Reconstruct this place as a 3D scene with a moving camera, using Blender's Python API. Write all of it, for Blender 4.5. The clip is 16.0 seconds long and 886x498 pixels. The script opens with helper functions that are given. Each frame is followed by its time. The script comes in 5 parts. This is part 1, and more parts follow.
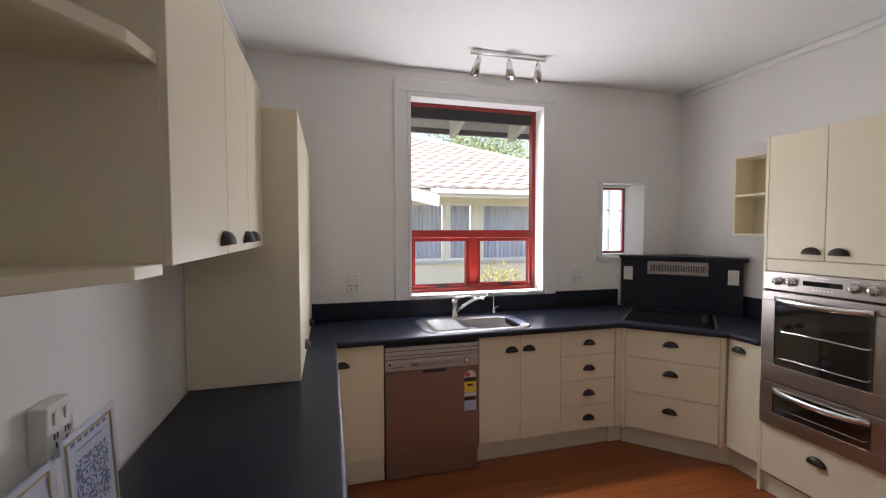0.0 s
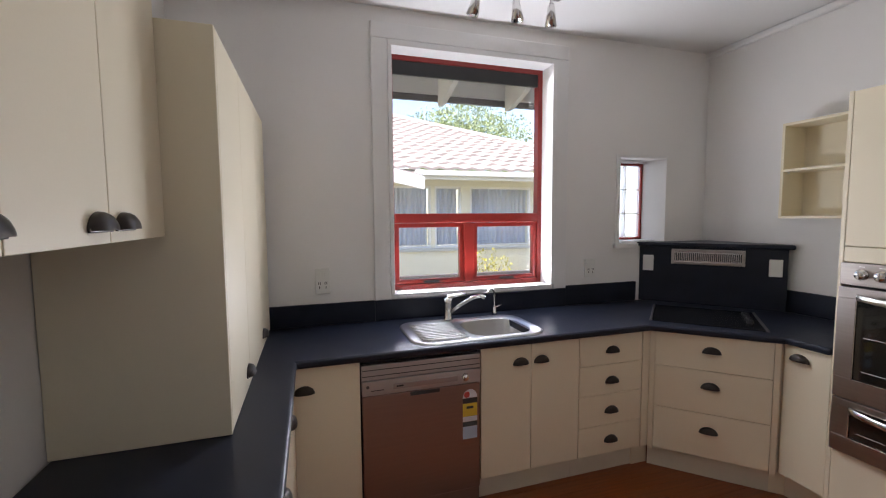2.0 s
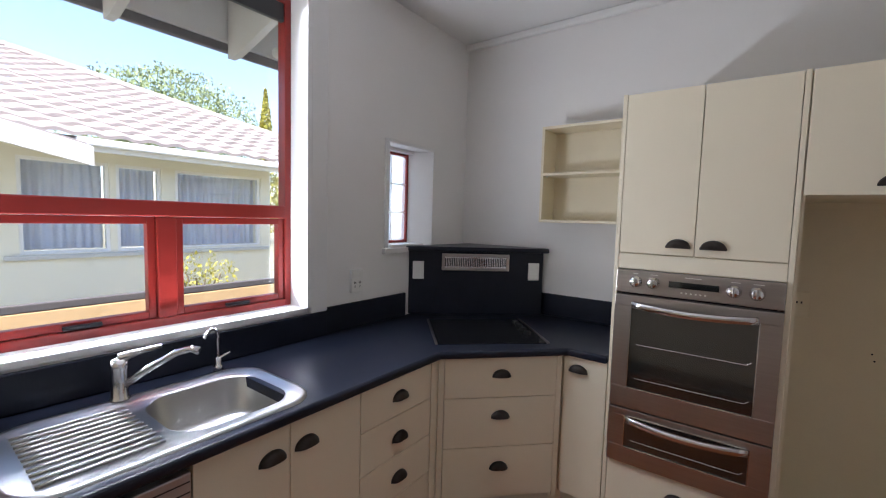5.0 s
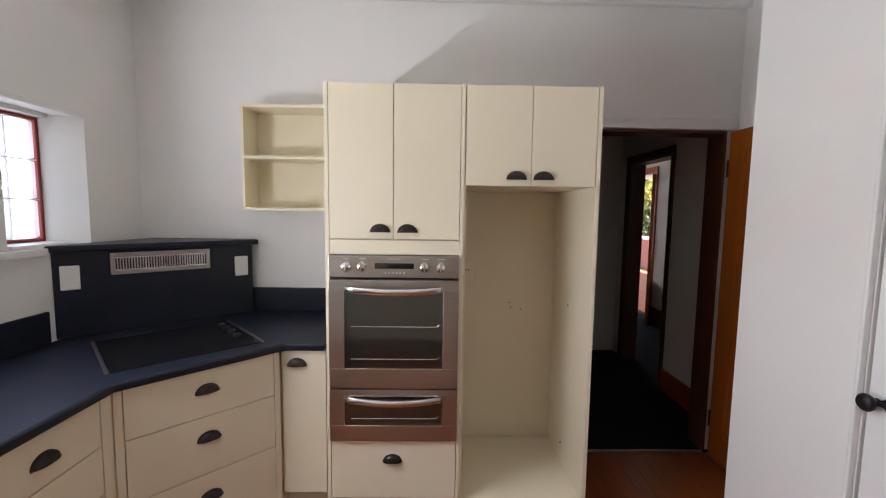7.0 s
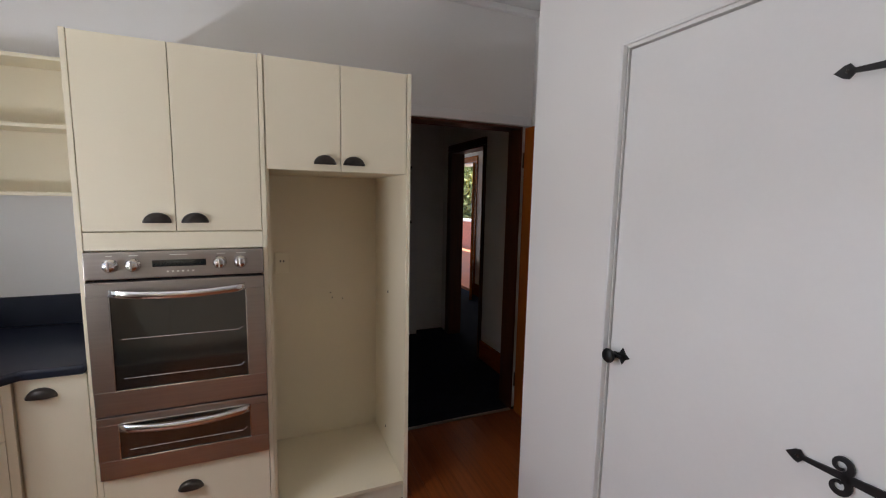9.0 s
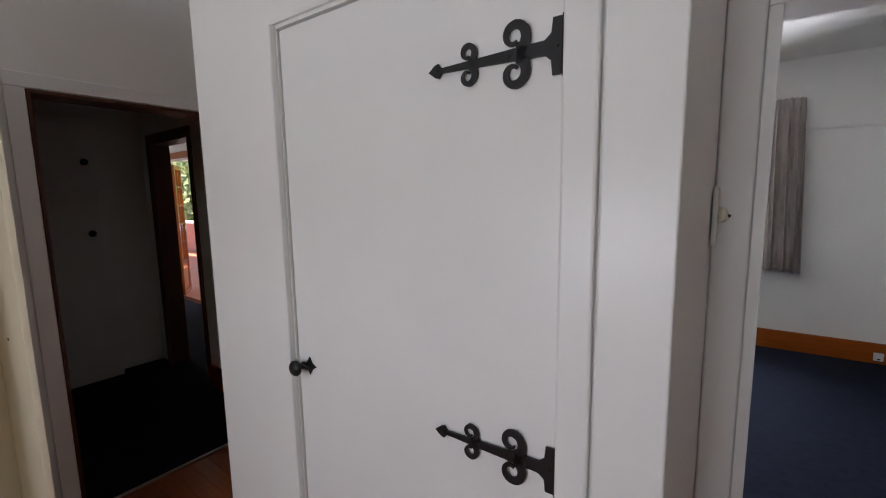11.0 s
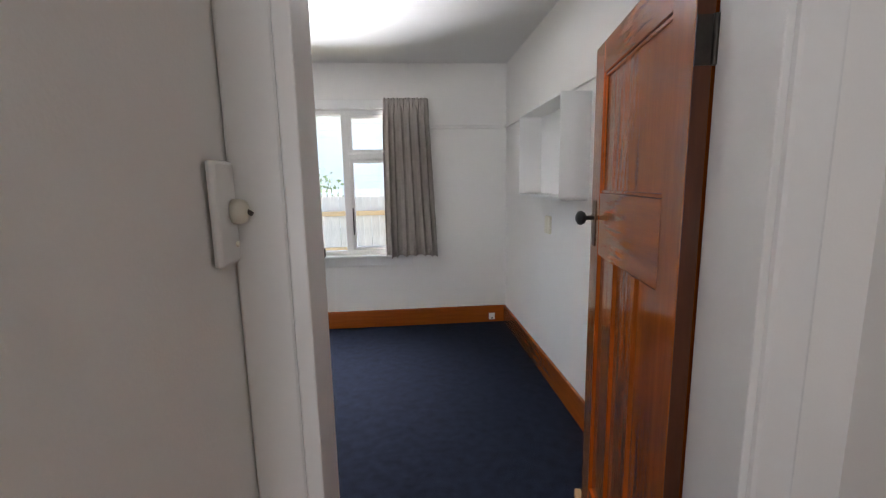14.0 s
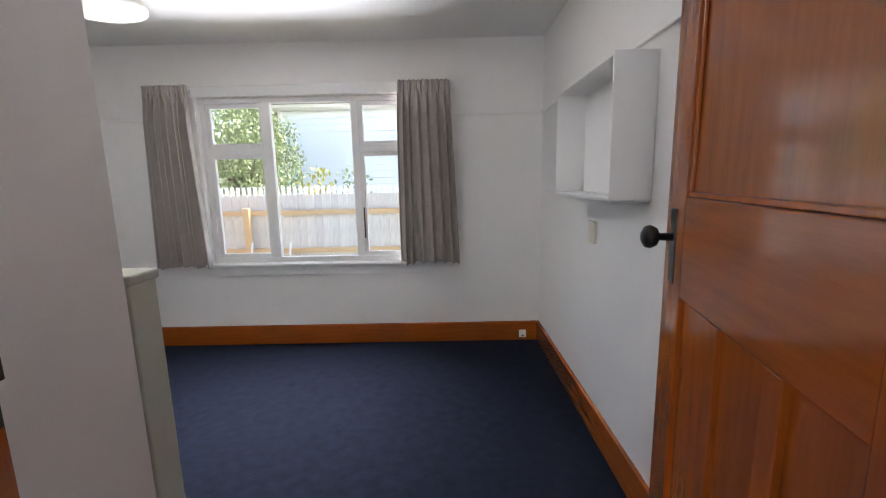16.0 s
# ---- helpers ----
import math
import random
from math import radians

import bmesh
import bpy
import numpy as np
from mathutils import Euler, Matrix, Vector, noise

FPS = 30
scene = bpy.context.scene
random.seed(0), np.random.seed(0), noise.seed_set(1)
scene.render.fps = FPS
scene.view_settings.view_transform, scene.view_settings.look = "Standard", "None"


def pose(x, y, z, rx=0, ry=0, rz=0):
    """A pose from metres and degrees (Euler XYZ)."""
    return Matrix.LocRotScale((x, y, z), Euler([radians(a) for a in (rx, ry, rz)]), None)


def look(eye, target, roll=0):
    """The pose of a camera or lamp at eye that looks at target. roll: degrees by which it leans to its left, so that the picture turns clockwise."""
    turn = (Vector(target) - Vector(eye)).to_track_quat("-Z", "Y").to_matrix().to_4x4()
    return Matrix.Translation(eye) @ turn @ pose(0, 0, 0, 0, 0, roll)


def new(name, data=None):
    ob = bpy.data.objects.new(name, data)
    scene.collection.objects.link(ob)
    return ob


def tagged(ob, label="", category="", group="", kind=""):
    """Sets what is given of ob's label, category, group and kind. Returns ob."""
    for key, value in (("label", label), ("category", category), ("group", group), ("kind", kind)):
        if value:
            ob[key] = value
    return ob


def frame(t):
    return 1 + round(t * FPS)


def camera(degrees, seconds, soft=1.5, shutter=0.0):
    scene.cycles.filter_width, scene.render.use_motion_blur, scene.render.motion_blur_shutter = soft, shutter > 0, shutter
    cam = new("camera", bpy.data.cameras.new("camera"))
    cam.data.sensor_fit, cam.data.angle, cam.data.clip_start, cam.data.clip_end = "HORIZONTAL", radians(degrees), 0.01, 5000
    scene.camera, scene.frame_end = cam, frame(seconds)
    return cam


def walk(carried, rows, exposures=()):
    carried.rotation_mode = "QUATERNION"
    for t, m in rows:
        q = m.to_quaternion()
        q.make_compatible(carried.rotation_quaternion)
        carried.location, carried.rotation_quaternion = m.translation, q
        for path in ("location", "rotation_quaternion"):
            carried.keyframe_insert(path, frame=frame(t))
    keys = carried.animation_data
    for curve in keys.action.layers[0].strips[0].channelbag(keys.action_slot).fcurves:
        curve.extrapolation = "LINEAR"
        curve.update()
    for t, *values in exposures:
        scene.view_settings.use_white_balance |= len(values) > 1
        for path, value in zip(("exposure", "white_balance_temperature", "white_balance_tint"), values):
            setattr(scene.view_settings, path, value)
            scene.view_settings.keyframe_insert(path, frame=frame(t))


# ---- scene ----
cam = camera(93.3, 16.0, 1.15)
PATH = [
    (0, (0.213, 0.132, 1.551), (0.741, 2.059, 1.467), -0.1),
    (0.5, (0.221, 0.272, 1.551), (0.743, 2.2, 1.45), -0.3),
    (1, (0.219, 0.404, 1.539), (0.779, 2.321, 1.421), -0.6),
    (1.5, (0.264, 0.561, 1.537), (0.857, 2.466, 1.4), -0.6),
    (2, (0.329, 0.706, 1.539), (0.93, 2.607, 1.386), -0.4),
    (2.5, (0.369, 0.85, 1.53), (0.993, 2.743, 1.363), -0.0),
    (3, (0.42, 1.022, 1.529), (1.178, 2.865, 1.36), 0.3),
    (3.2, (0.438, 1.076, 1.516), (1.261, 2.892, 1.357), 0.2),
    (5.3, (0.709, 1.531, 1.53), (2.422, 2.551, 1.375), 1.5),
    (5.5, (0.724, 1.536, 1.532), (2.5, 2.442, 1.373), 1.3),
    (6, (0.731, 1.557, 1.522), (2.645, 2.116, 1.366), 1.0),
    (6.5, (0.747, 1.537, 1.531), (2.727, 1.764, 1.359), 0.7),
    (7, (0.759, 1.5, 1.526), (2.75, 1.463, 1.345), 0.8),
    (7.5, (0.769, 1.46, 1.528), (2.745, 1.218, 1.333), 0.7),
    (8, (0.773, 1.424, 1.523), (2.716, 0.996, 1.321), 0.6),
    (8.2, (0.778, 1.414, 1.534), (2.706, 0.924, 1.321), 0.7),
    (10.3, (0.816, 1.176, 1.544), (2.296, -0.142, 1.295), 0.2),
    (10.5, (0.801, 1.134, 1.544), (2.196, -0.275, 1.294), -0.2),
    (10.7, (0.777, 1.085, 1.545), (2.092, -0.398, 1.292), -0.4),
    (11, (0.732, 1.011, 1.548), (1.916, -0.578, 1.288), -0.9),
    (11.5, (0.654, 0.886, 1.545), (1.607, -0.849, 1.274), -1.1),
    (12, (0.596, 0.779, 1.529), (1.216, -1.101, 1.255), -0.7),
    (12.5, (0.546, 0.706, 1.529), (0.874, -1.245, 1.248), -0.9),
    (13, (0.52, 0.627, 1.519), (0.623, -1.347, 1.225), -1.1),
    (13.5, (0.527, 0.485, 1.513), (0.471, -1.488, 1.206), -1.2),
    (14, (0.514, 0.313, 1.518), (0.417, -1.659, 1.208), -1.1),
    (14.5, (0.492, 0.192, 1.51), (0.367, -1.777, 1.198), -1.4),
    (15, (0.422, 0.018, 1.52), (0.343, -1.953, 1.203), -1.5),
    (15.5, (0.375, -0.119, 1.519), (0.366, -2.09, 1.195), -1.5),
    (16, (0.345, -0.284, 1.521), (0.431, -2.253, 1.192), -1.2),
]
EXPOSURES = [
    (0.0, 1.66, 6850, 19), (2.0, 1.65, 6600, 18), (3.0, 1.6, 6450, 18), (5.5, 1.6, 6200, 17), (6.5, 2.2, 6600, 17), (8.0, 2.0, 6550, 16),
    (10.5, 1.65, 6550, 16), (11.5, 1.75, 6450, 15), (13.0, 2.05, 6650, 14), (14.5, 2.22, 6700, 15), (15.5, 2.05, 6700, 16), (16.0, 2.1, 6650, 16),
]
walk(cam, [(t, look(eye, target, roll)) for t, eye, target, roll in PATH], EXPOSURES)

# the bedroom wing stands two degrees askew of the kitchen
HOUSE, WING = pose(0, 0, 0), pose(0.121, 0.029, 0, 0, 0, 2.0)
SITE = [HOUSE]

# ---- world, sun, daylight, exposure ----
SUN_UP, SUN_AZ = 62.0, 238.0
world = bpy.data.worlds.new("world")
scene.world = world
world.use_nodes = True
_nt = world.node_tree
_sky = _nt.nodes.new("ShaderNodeTexSky")
_sky.sky_type = "NISHITA"
_sky.sun_disc = False
_sky.sun_elevation, _sky.sun_rotation = radians(SUN_UP), radians(SUN_AZ)
_nt.links.new(_sky.outputs[0], _nt.nodes["Background"].inputs[0])
_nt.nodes["Background"].inputs[1].default_value = 0.15


def sun_way():
    a, e = radians(SUN_AZ), radians(SUN_UP)
    return Vector((math.sin(a) * math.cos(e), math.cos(a) * math.cos(e), math.sin(e)))


_l = bpy.data.lights.new("sun", "SUN")
_l.energy, _l.angle, _l.color = 5.0, radians(0.5), (1.0, 0.95, 0.86)
_s = new("sun", _l)
_s.matrix_world = look(sun_way() * 30, (0, 0, 0))


def daylight(name, x, y, z, w, h, watts, rx, rz, spread, tint):
    """An area lamp for sky light, mostly in a window's opening; it faces local -z turned by rx, then rz."""
    d = bpy.data.lights.new(name, "AREA")
    d.shape, d.size, d.size_y, d.energy, d.color = "RECTANGLE", w, h, watts, tint
    d.spread = radians(spread)
    o = new(name, d)
    o.matrix_world = SITE[0] @ pose(x, y, z, rx, 0, rz)
    return o


daylight("kitchen_daylight_low", 1.37, 3.335, 1.075, 1.0, 0.07, 10, -134, 0, 150, (0.85, 0.92, 1.0))
daylight("kitchen_daylight_high", 1.37, 3.30, 2.55, 1.0, 0.06, 5.0, -28, 0, 90, (0.82, 0.90, 1.0))
daylight("small_window_daylight", 2.70, 3.485, 1.65, 0.30, 0.56, 0.28, -90, 0, 170, (0.88, 0.94, 1.0))
# added fill lamp before the solid end wall, where there is no window
daylight("far_room_fill", 8.47, -1.15, 1.45, 0.8, 1.2, 1.6, 90, 90, 160, (0.92, 0.97, 1.0))
SITE[0] = WING
daylight("bedroom_daylight_low", 1.4, -4.13, 0.80, 1.7, 0.06, 13.5, -134, 180, 66, (0.88, 0.93, 1.0))
daylight("bedroom_daylight_high", 1.4, -4.10, 2.25, 1.7, 0.06, 7, -32, 180, 66, (0.86, 0.93, 1.0))
SITE[0] = HOUSE

# ---- materials ----


def mat(name, color, rough=0.5, metal=0.0, vary=0.08, scale=6.0, bump=0.0, bscale=120.0, stretch=(1, 1, 1), coat=0.0, spec=0.5, per=0.0):
    m = bpy.data.materials.new(name)
    m.use_nodes = True
    nt = m.node_tree
    b = nt.nodes["Principled BSDF"]
    b.inputs["Roughness"].default_value, b.inputs["Metallic"].default_value = rough, metal
    b.inputs["Specular IOR Level"].default_value = spec
    b.inputs["Coat Weight"].default_value = coat
    b.inputs["Coat Roughness"].default_value = 0.08
    tc = nt.nodes.new("ShaderNodeTexCoord")
    mp = nt.nodes.new("ShaderNodeMapping")
    mp.inputs["Scale"].default_value = stretch
    nt.links.new(tc.outputs["Object"], mp.inputs[0])
    big = nt.nodes.new("ShaderNodeTexNoise")
    big.inputs["Scale"].default_value, big.inputs["Detail"].default_value = scale, 5
    fine = nt.nodes.new("ShaderNodeTexNoise")
    fine.inputs["Scale"].default_value, fine.inputs["Detail"].default_value = bscale, 3
    for n in (big, fine):
        nt.links.new(mp.outputs[0], n.inputs["Vector"])
    mx = nt.nodes.new("ShaderNodeMath")
    mx.operation = "MULTIPLY_ADD"
    mx.inputs[1].default_value = 0.35
    nt.links.new(fine.outputs[0], mx.inputs[0])
    nt.links.new(big.outputs[0], mx.inputs[2])
    last = mx
    if per:
        oi = nt.nodes.new("ShaderNodeObjectInfo")
        ad = nt.nodes.new("ShaderNodeMath")
        ad.operation = "MULTIPLY_ADD"
        ad.inputs[1].default_value = per
        nt.links.new(oi.outputs["Random"], ad.inputs[0])
        nt.links.new(mx.outputs[0], ad.inputs[2])
        last = ad
    rp = nt.nodes.new("ShaderNodeValToRGB")
    lo, hi = rp.color_ramp.elements
    lo.position, hi.position = 0.35, 1.0 + per * 0.6
    lo.color = (*[max(0, c * (1 - vary)) for c in color], 1)
    hi.color = (*[min(1, c * (1 + vary)) for c in color], 1)
    nt.links.new(last.outputs[0], rp.inputs[0])
    nt.links.new(rp.outputs[0], b.inputs["Base Color"])
    rr = nt.nodes.new("ShaderNodeMapRange")
    rr.inputs[3].default_value, rr.inputs[4].default_value = max(0.02, rough * 0.85), min(1, rough * 1.15)
    nt.links.new(big.outputs[0], rr.inputs[0])
    nt.links.new(rr.outputs[0], b.inputs["Roughness"])
    if bump:
        bp = nt.nodes.new("ShaderNodeBump")
        bp.inputs["Strength"].default_value, bp.inputs["Distance"].default_value = bump, 0.004
        nt.links.new(fine.outputs[0], bp.inputs["Height"])
        nt.links.new(bp.outputs[0], b.inputs["Normal"])
    return m


def glass(name, color=(1, 1, 1), rough=0.0, alpha=0.12):
    """A thin pane: mostly clear, with a mirror share."""
    m = bpy.data.materials.new(name)
    m.use_nodes = True
    nt = m.node_tree
    nt.nodes.remove(nt.nodes["Principled BSDF"])
    t = nt.nodes.new("ShaderNodeBsdfTransparent")
    t.inputs[0].default_value = (*color, 1)
    g = nt.nodes.new("ShaderNodeBsdfGlossy")
    g.inputs["Roughness"].default_value = rough
    f = nt.nodes.new("ShaderNodeMixShader")
    f.inputs[0].default_value = alpha
    nt.links.new(t.outputs[0], f.inputs[1])
    nt.links.new(g.outputs[0], f.inputs[2])
    nt.links.new(f.outputs[0], nt.nodes["Material Output"].inputs[0])
    return m


M_WALL = mat("wall_paint", (0.82, 0.80, 0.77), 0.6, vary=0.03, scale=1.5, bump=0.08, bscale=180)
M_CEIL = mat("ceiling_paint", (0.82, 0.81, 0.79), 0.75, vary=0.03, scale=1.2, bump=0.05)
M_TRIM = mat("white_gloss_trim", (0.80, 0.79, 0.77), 0.35, vary=0.03, scale=3, bump=0.05, bscale=60)
M_CREAM = mat("cream_lacquer", (0.82, 0.735, 0.55), 0.45, vary=0.03, scale=2, bump=0.03, bscale=200)
M_CARC = mat("cream_carcass", (0.77, 0.68, 0.50), 0.5, vary=0.04, scale=3)
M_KICK = mat("cream_kickboard", (0.72, 0.66, 0.52), 0.55, vary=0.05, scale=4)
M_TOP = mat("black_laminate", (0.010, 0.013, 0.024), 0.36, vary=0.35, scale=9, bump=0.10, bscale=260, spec=0.32)
M_FLOOR = mat("varnished_floorboard", (0.21, 0.052, 0.011), 0.30, vary=0.30, scale=5, bump=0.05, bscale=40, stretch=(0.6, 14, 1), per=0.25, coat=0.3)
M_CARPET = mat("navy_carpet", (0.012, 0.015, 0.027), 0.98, vary=0.45, scale=16, bump=1.0, bscale=190, spec=0.1)
M_RIMU = mat("varnished_timber_up", (0.36, 0.090, 0.011), 0.20, vary=0.20, scale=5, bump=0.06, bscale=40, stretch=(9, 9, 0.7), coat=0.6)
M_RIMUX = mat("varnished_timber_across", (0.36, 0.090, 0.011), 0.22, vary=0.20, scale=5, bump=0.06, bscale=40, stretch=(0.7, 9, 9), coat=0.6)
M_RIMUY = mat("varnished_timber_along", (0.36, 0.090, 0.011), 0.22, vary=0.20, scale=5, bump=0.06, bscale=40, stretch=(9, 0.7, 9), coat=0.6)
# dark trim timber; on the doors' hinge edges its dark tone stands for shade
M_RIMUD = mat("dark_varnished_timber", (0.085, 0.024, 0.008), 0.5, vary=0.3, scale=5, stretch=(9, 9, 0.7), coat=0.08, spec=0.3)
M_RED = mat("red_window_paint", (0.26, 0.018, 0.012), 0.35, vary=0.12, scale=6, bump=0.05)
M_STEEL = mat("brushed_steel", (0.42, 0.38, 0.35), 0.34, 1.0, vary=0.08, scale=4, bump=0.03, bscale=200, stretch=(1, 1, 30))
M_SINK = mat("sink_steel", (0.46, 0.46, 0.45), 0.30, 1.0, vary=0.06, scale=6, bump=0.02)
M_CHROME = mat("satin_chrome", (0.72, 0.71, 0.70), 0.16, 1.0, vary=0.03)
M_BRONZE = mat("dark_bronze", (0.045, 0.037, 0.032), 0.34, 0.7, vary=0.25, scale=30)
M_BLACK = mat("black_iron", (0.012, 0.012, 0.013), 0.42, 0.2, vary=0.2, scale=40, bump=0.1)
M_BLACKP = mat("black_plastic", (0.012, 0.012, 0.012), 0.3, vary=0.1)
M_OVENG = mat("oven_door_glass", (0.012, 0.013, 0.012), 0.05, vary=0.1, coat=1.0, spec=0.8)
M_HOB = mat("ceramic_hob_glass", (0.008, 0.008, 0.009), 0.06, vary=0.1, spec=0.6)
M_PLAST = mat("white_plastic", (0.78, 0.77, 0.73), 0.3, vary=0.03)
M_CREAMP = mat("aged_bakelite", (0.72, 0.68, 0.56), 0.3, vary=0.06)
M_SLOT = mat("dark_slot", (0.03, 0.03, 0.03), 0.6)
M_DW = mat("dishwasher_steel", (0.30, 0.20, 0.16), 0.38, 0.75, vary=0.06, scale=3, bump=0.02, stretch=(1, 1, 20))
M_DWP = mat("dishwasher_panel", (0.52, 0.49, 0.46), 0.34, 0.7, vary=0.05)
M_YEL = mat("yellow_sticker", (0.80, 0.58, 0.06), 0.5, vary=0.05)
M_BLU = mat("pale_blue_sticker", (0.45, 0.55, 0.68), 0.5, vary=0.05)
M_REDS = mat("red_sticker", (0.65, 0.08, 0.06), 0.5, vary=0.05)
M_PAPER = mat("printed_card", (0.72, 0.72, 0.76), 0.5, vary=0.04)
M_INK = mat("blue_grey_print", (0.12, 0.14, 0.25), 0.6, vary=0.6, scale=160, bscale=400)
M_GOLD = mat("gold_print", (0.62, 0.45, 0.22), 0.5, vary=0.1)
M_ACRYL = glass("clear_acrylic", (0.96, 0.97, 1.0), 0.05, 0.10)
M_PANE = glass("window_pane", (0.98, 0.99, 0.99), 0.0, 0.05)
M_BLOCK = glass("glass_block", (0.95, 0.97, 0.98), 0.12, 0.4)
_g = M_BLOCK.node_tree
_tr = _g.nodes.new("ShaderNodeBsdfTranslucent")
_tr.inputs[0].default_value = (0.86, 0.89, 0.92, 1)
_g.links.new(_tr.outputs[0], [n for n in _g.nodes if n.type == "MIX_SHADER"][0].inputs[2])
M_CURT = mat("taupe_curtain", (0.47, 0.42, 0.38), 0.85, vary=0.08, scale=10, bump=0.3, bscale=500)
M_SHADE = mat("opal_shade", (0.82, 0.79, 0.70), 0.4, vary=0.03)
M_NWALL = mat("cream_render", (0.78, 0.74, 0.60), 0.8, vary=0.06, scale=3, bump=0.2)
M_TILE = mat("faded_roof_tile", (0.30, 0.255, 0.235), 0.8, vary=0.22, scale=2.2, bump=0.3, bscale=60)
M_FASC = mat("white_fascia", (0.82, 0.81, 0.78), 0.5, vary=0.04)
M_SHEER = mat("grey_net_curtain", (0.56, 0.58, 0.66), 0.9, vary=0.08, scale=8)
M_LEAF = mat("leaf_green", (0.17, 0.25, 0.10), 0.6, vary=0.5, scale=2.5, bscale=30)
M_LEAFP = mat("pale_leaf", (0.23, 0.28, 0.12), 0.6, vary=0.45, scale=2.5, bscale=30)
M_LEAFY = mat("leaf_gold", (0.36, 0.33, 0.05), 0.6, vary=0.4, scale=2.5, bscale=30)
M_BARK = mat("bark", (0.12, 0.09, 0.06), 0.9, vary=0.3, scale=10, bump=0.5)
M_GRASS = mat("dry_grass", (0.19, 0.18, 0.12), 0.95, vary=0.4, scale=3, bump=0.6, bscale=80)
M_PALE = mat("grey_paling", (0.62, 0.58, 0.52), 0.8, vary=0.2, scale=5, stretch=(6, 6, 1), bump=0.2, per=0.2)
M_RAILT = mat("new_pine", (0.62, 0.42, 0.22), 0.7, vary=0.15, scale=5, stretch=(1, 6, 6))
M_PICK = mat("white_picket", (0.80, 0.79, 0.76), 0.6, vary=0.06)
M_WB = mat("pale_blue_weatherboard", (0.76, 0.82, 0.86), 0.6, vary=0.05, scale=3)
M_SOFF = mat("white_soffit", (0.66, 0.65, 0.63), 0.6, vary=0.06, scale=3)
M_GUT = mat("dark_gutter", (0.10, 0.09, 0.09), 0.5, vary=0.1)
M_DECK = mat("sunlit_terracotta", (0.45, 0.17, 0.09), 0.7, vary=0.15, scale=3)
M_BRICK = mat("red_brick", (0.40, 0.17, 0.12), 0.85, vary=0.25, scale=12)
M_CONE = mat("orange_plastic", (0.75, 0.16, 0.05), 0.5, vary=0.05)
M_BLUET = mat("blue_plastic", (0.12, 0.35, 0.62), 0.5, vary=0.08)
M_CABW = mat("grey_green_paint", (0.52, 0.53, 0.44), 0.5, vary=0.05, scale=3)
M_WEL = mat("neighbour_sill", (0.50, 0.50, 0.48), 0.5, vary=0.05)

# ---- builders ----


def thing(name, m, label, category, group="", kind=""):
    o = new(name)
    o.empty_display_size = 0.05
    o.matrix_basis = SITE[0] @ m
    return tagged(o, label, category, group, kind)


def finish(bm, name, material, smooth=False):
    me = bpy.data.meshes.new(name)
    bmesh.ops.recalc_face_normals(bm, faces=bm.faces)
    bm.to_mesh(me)
    bm.free()
    me.materials.append(material)
    if smooth:
        for p in me.polygons:
            p.use_smooth = True
    return me


def part(name, bm, material, parent, label="", m=None, smooth=False):
    """Links a bmesh (or a shared mesh) as one mesh object under a thing or a part."""
    me = bm if isinstance(bm, bpy.types.Mesh) else finish(bm, name, material, smooth)
    o = new(name, me)
    if parent is not None:
        o.parent = parent
    if m is not None:
        o.matrix_basis = m
    if label:
        o["label"] = label
    return o


def solo(name, bm, material, label, category, group="", kind="", m=None, smooth=False):
    return tagged(part(name, bm, material, None, "", SITE[0] @ m if m else SITE[0], smooth), label, category, group, kind)


def box(x0, x1, y0, y1, z0, z1, bevel=0.0, bm=None):
    out = bm or bmesh.new()
    t = bmesh.new()
    bmesh.ops.create_cube(t, size=1.0)
    for v in t.verts:
        v.co = Vector(((x0 + x1) / 2 + v.co.x * (x1 - x0), (y0 + y1) / 2 + v.co.y * (y1 - y0), (z0 + z1) / 2 + v.co.z * (z1 - z0)))
    if bevel:
        bmesh.ops.bevel(t, geom=t.edges[:], offset=bevel, segments=2, affect="EDGES", profile=0.5)
    join(out, t)
    return out


def join(out, t, m=None):
    vs = [out.verts.new(m @ v.co if m else v.co) for v in t.verts]
    t.verts.index_update()
    for f in t.faces:
        try:
            out.faces.new([vs[v.index] for v in f.verts])
        except ValueError:
            pass
    t.free()


def prism(points, z0, z1, bevel=0.0, bm=None):
    """An upright slab over a plan polygon."""
    out = bm or bmesh.new()
    t = bmesh.new()
    lo = [t.verts.new((x, y, z0)) for x, y in points]
    hi = [t.verts.new((x, y, z1)) for x, y in points]
    n = len(points)
    t.faces.new(lo[::-1])
    t.faces.new(hi)
    for i in range(n):
        t.faces.new((lo[i], lo[(i + 1) % n], hi[(i + 1) % n], hi[i]))
    if bevel:
        bmesh.ops.recalc_face_normals(t, faces=t.faces)
        bmesh.ops.bevel(t, geom=t.edges[:], offset=bevel, segments=3, affect="EDGES", profile=0.5)
    join(out, t)
    return out


def lathe(profile, steps=24, bm=None, m=None):
    """A turned shape round z from (radius, height) pairs."""
    out = bm or bmesh.new()
    t = bmesh.new()
    rings = []
    for r, z in profile:
        rings.append([t.verts.new((max(r, 1e-5) * math.cos(2 * math.pi * i / steps), max(r, 1e-5) * math.sin(2 * math.pi * i / steps), z)) for i in range(steps)])
    for a, b in zip(rings, rings[1:]):
        for i in range(steps):
            t.faces.new((a[i], a[(i + 1) % steps], b[(i + 1) % steps], b[i]))
    t.faces.new(rings[0][::-1])
    t.faces.new(rings[-1])
    join(out, t, m)
    return out


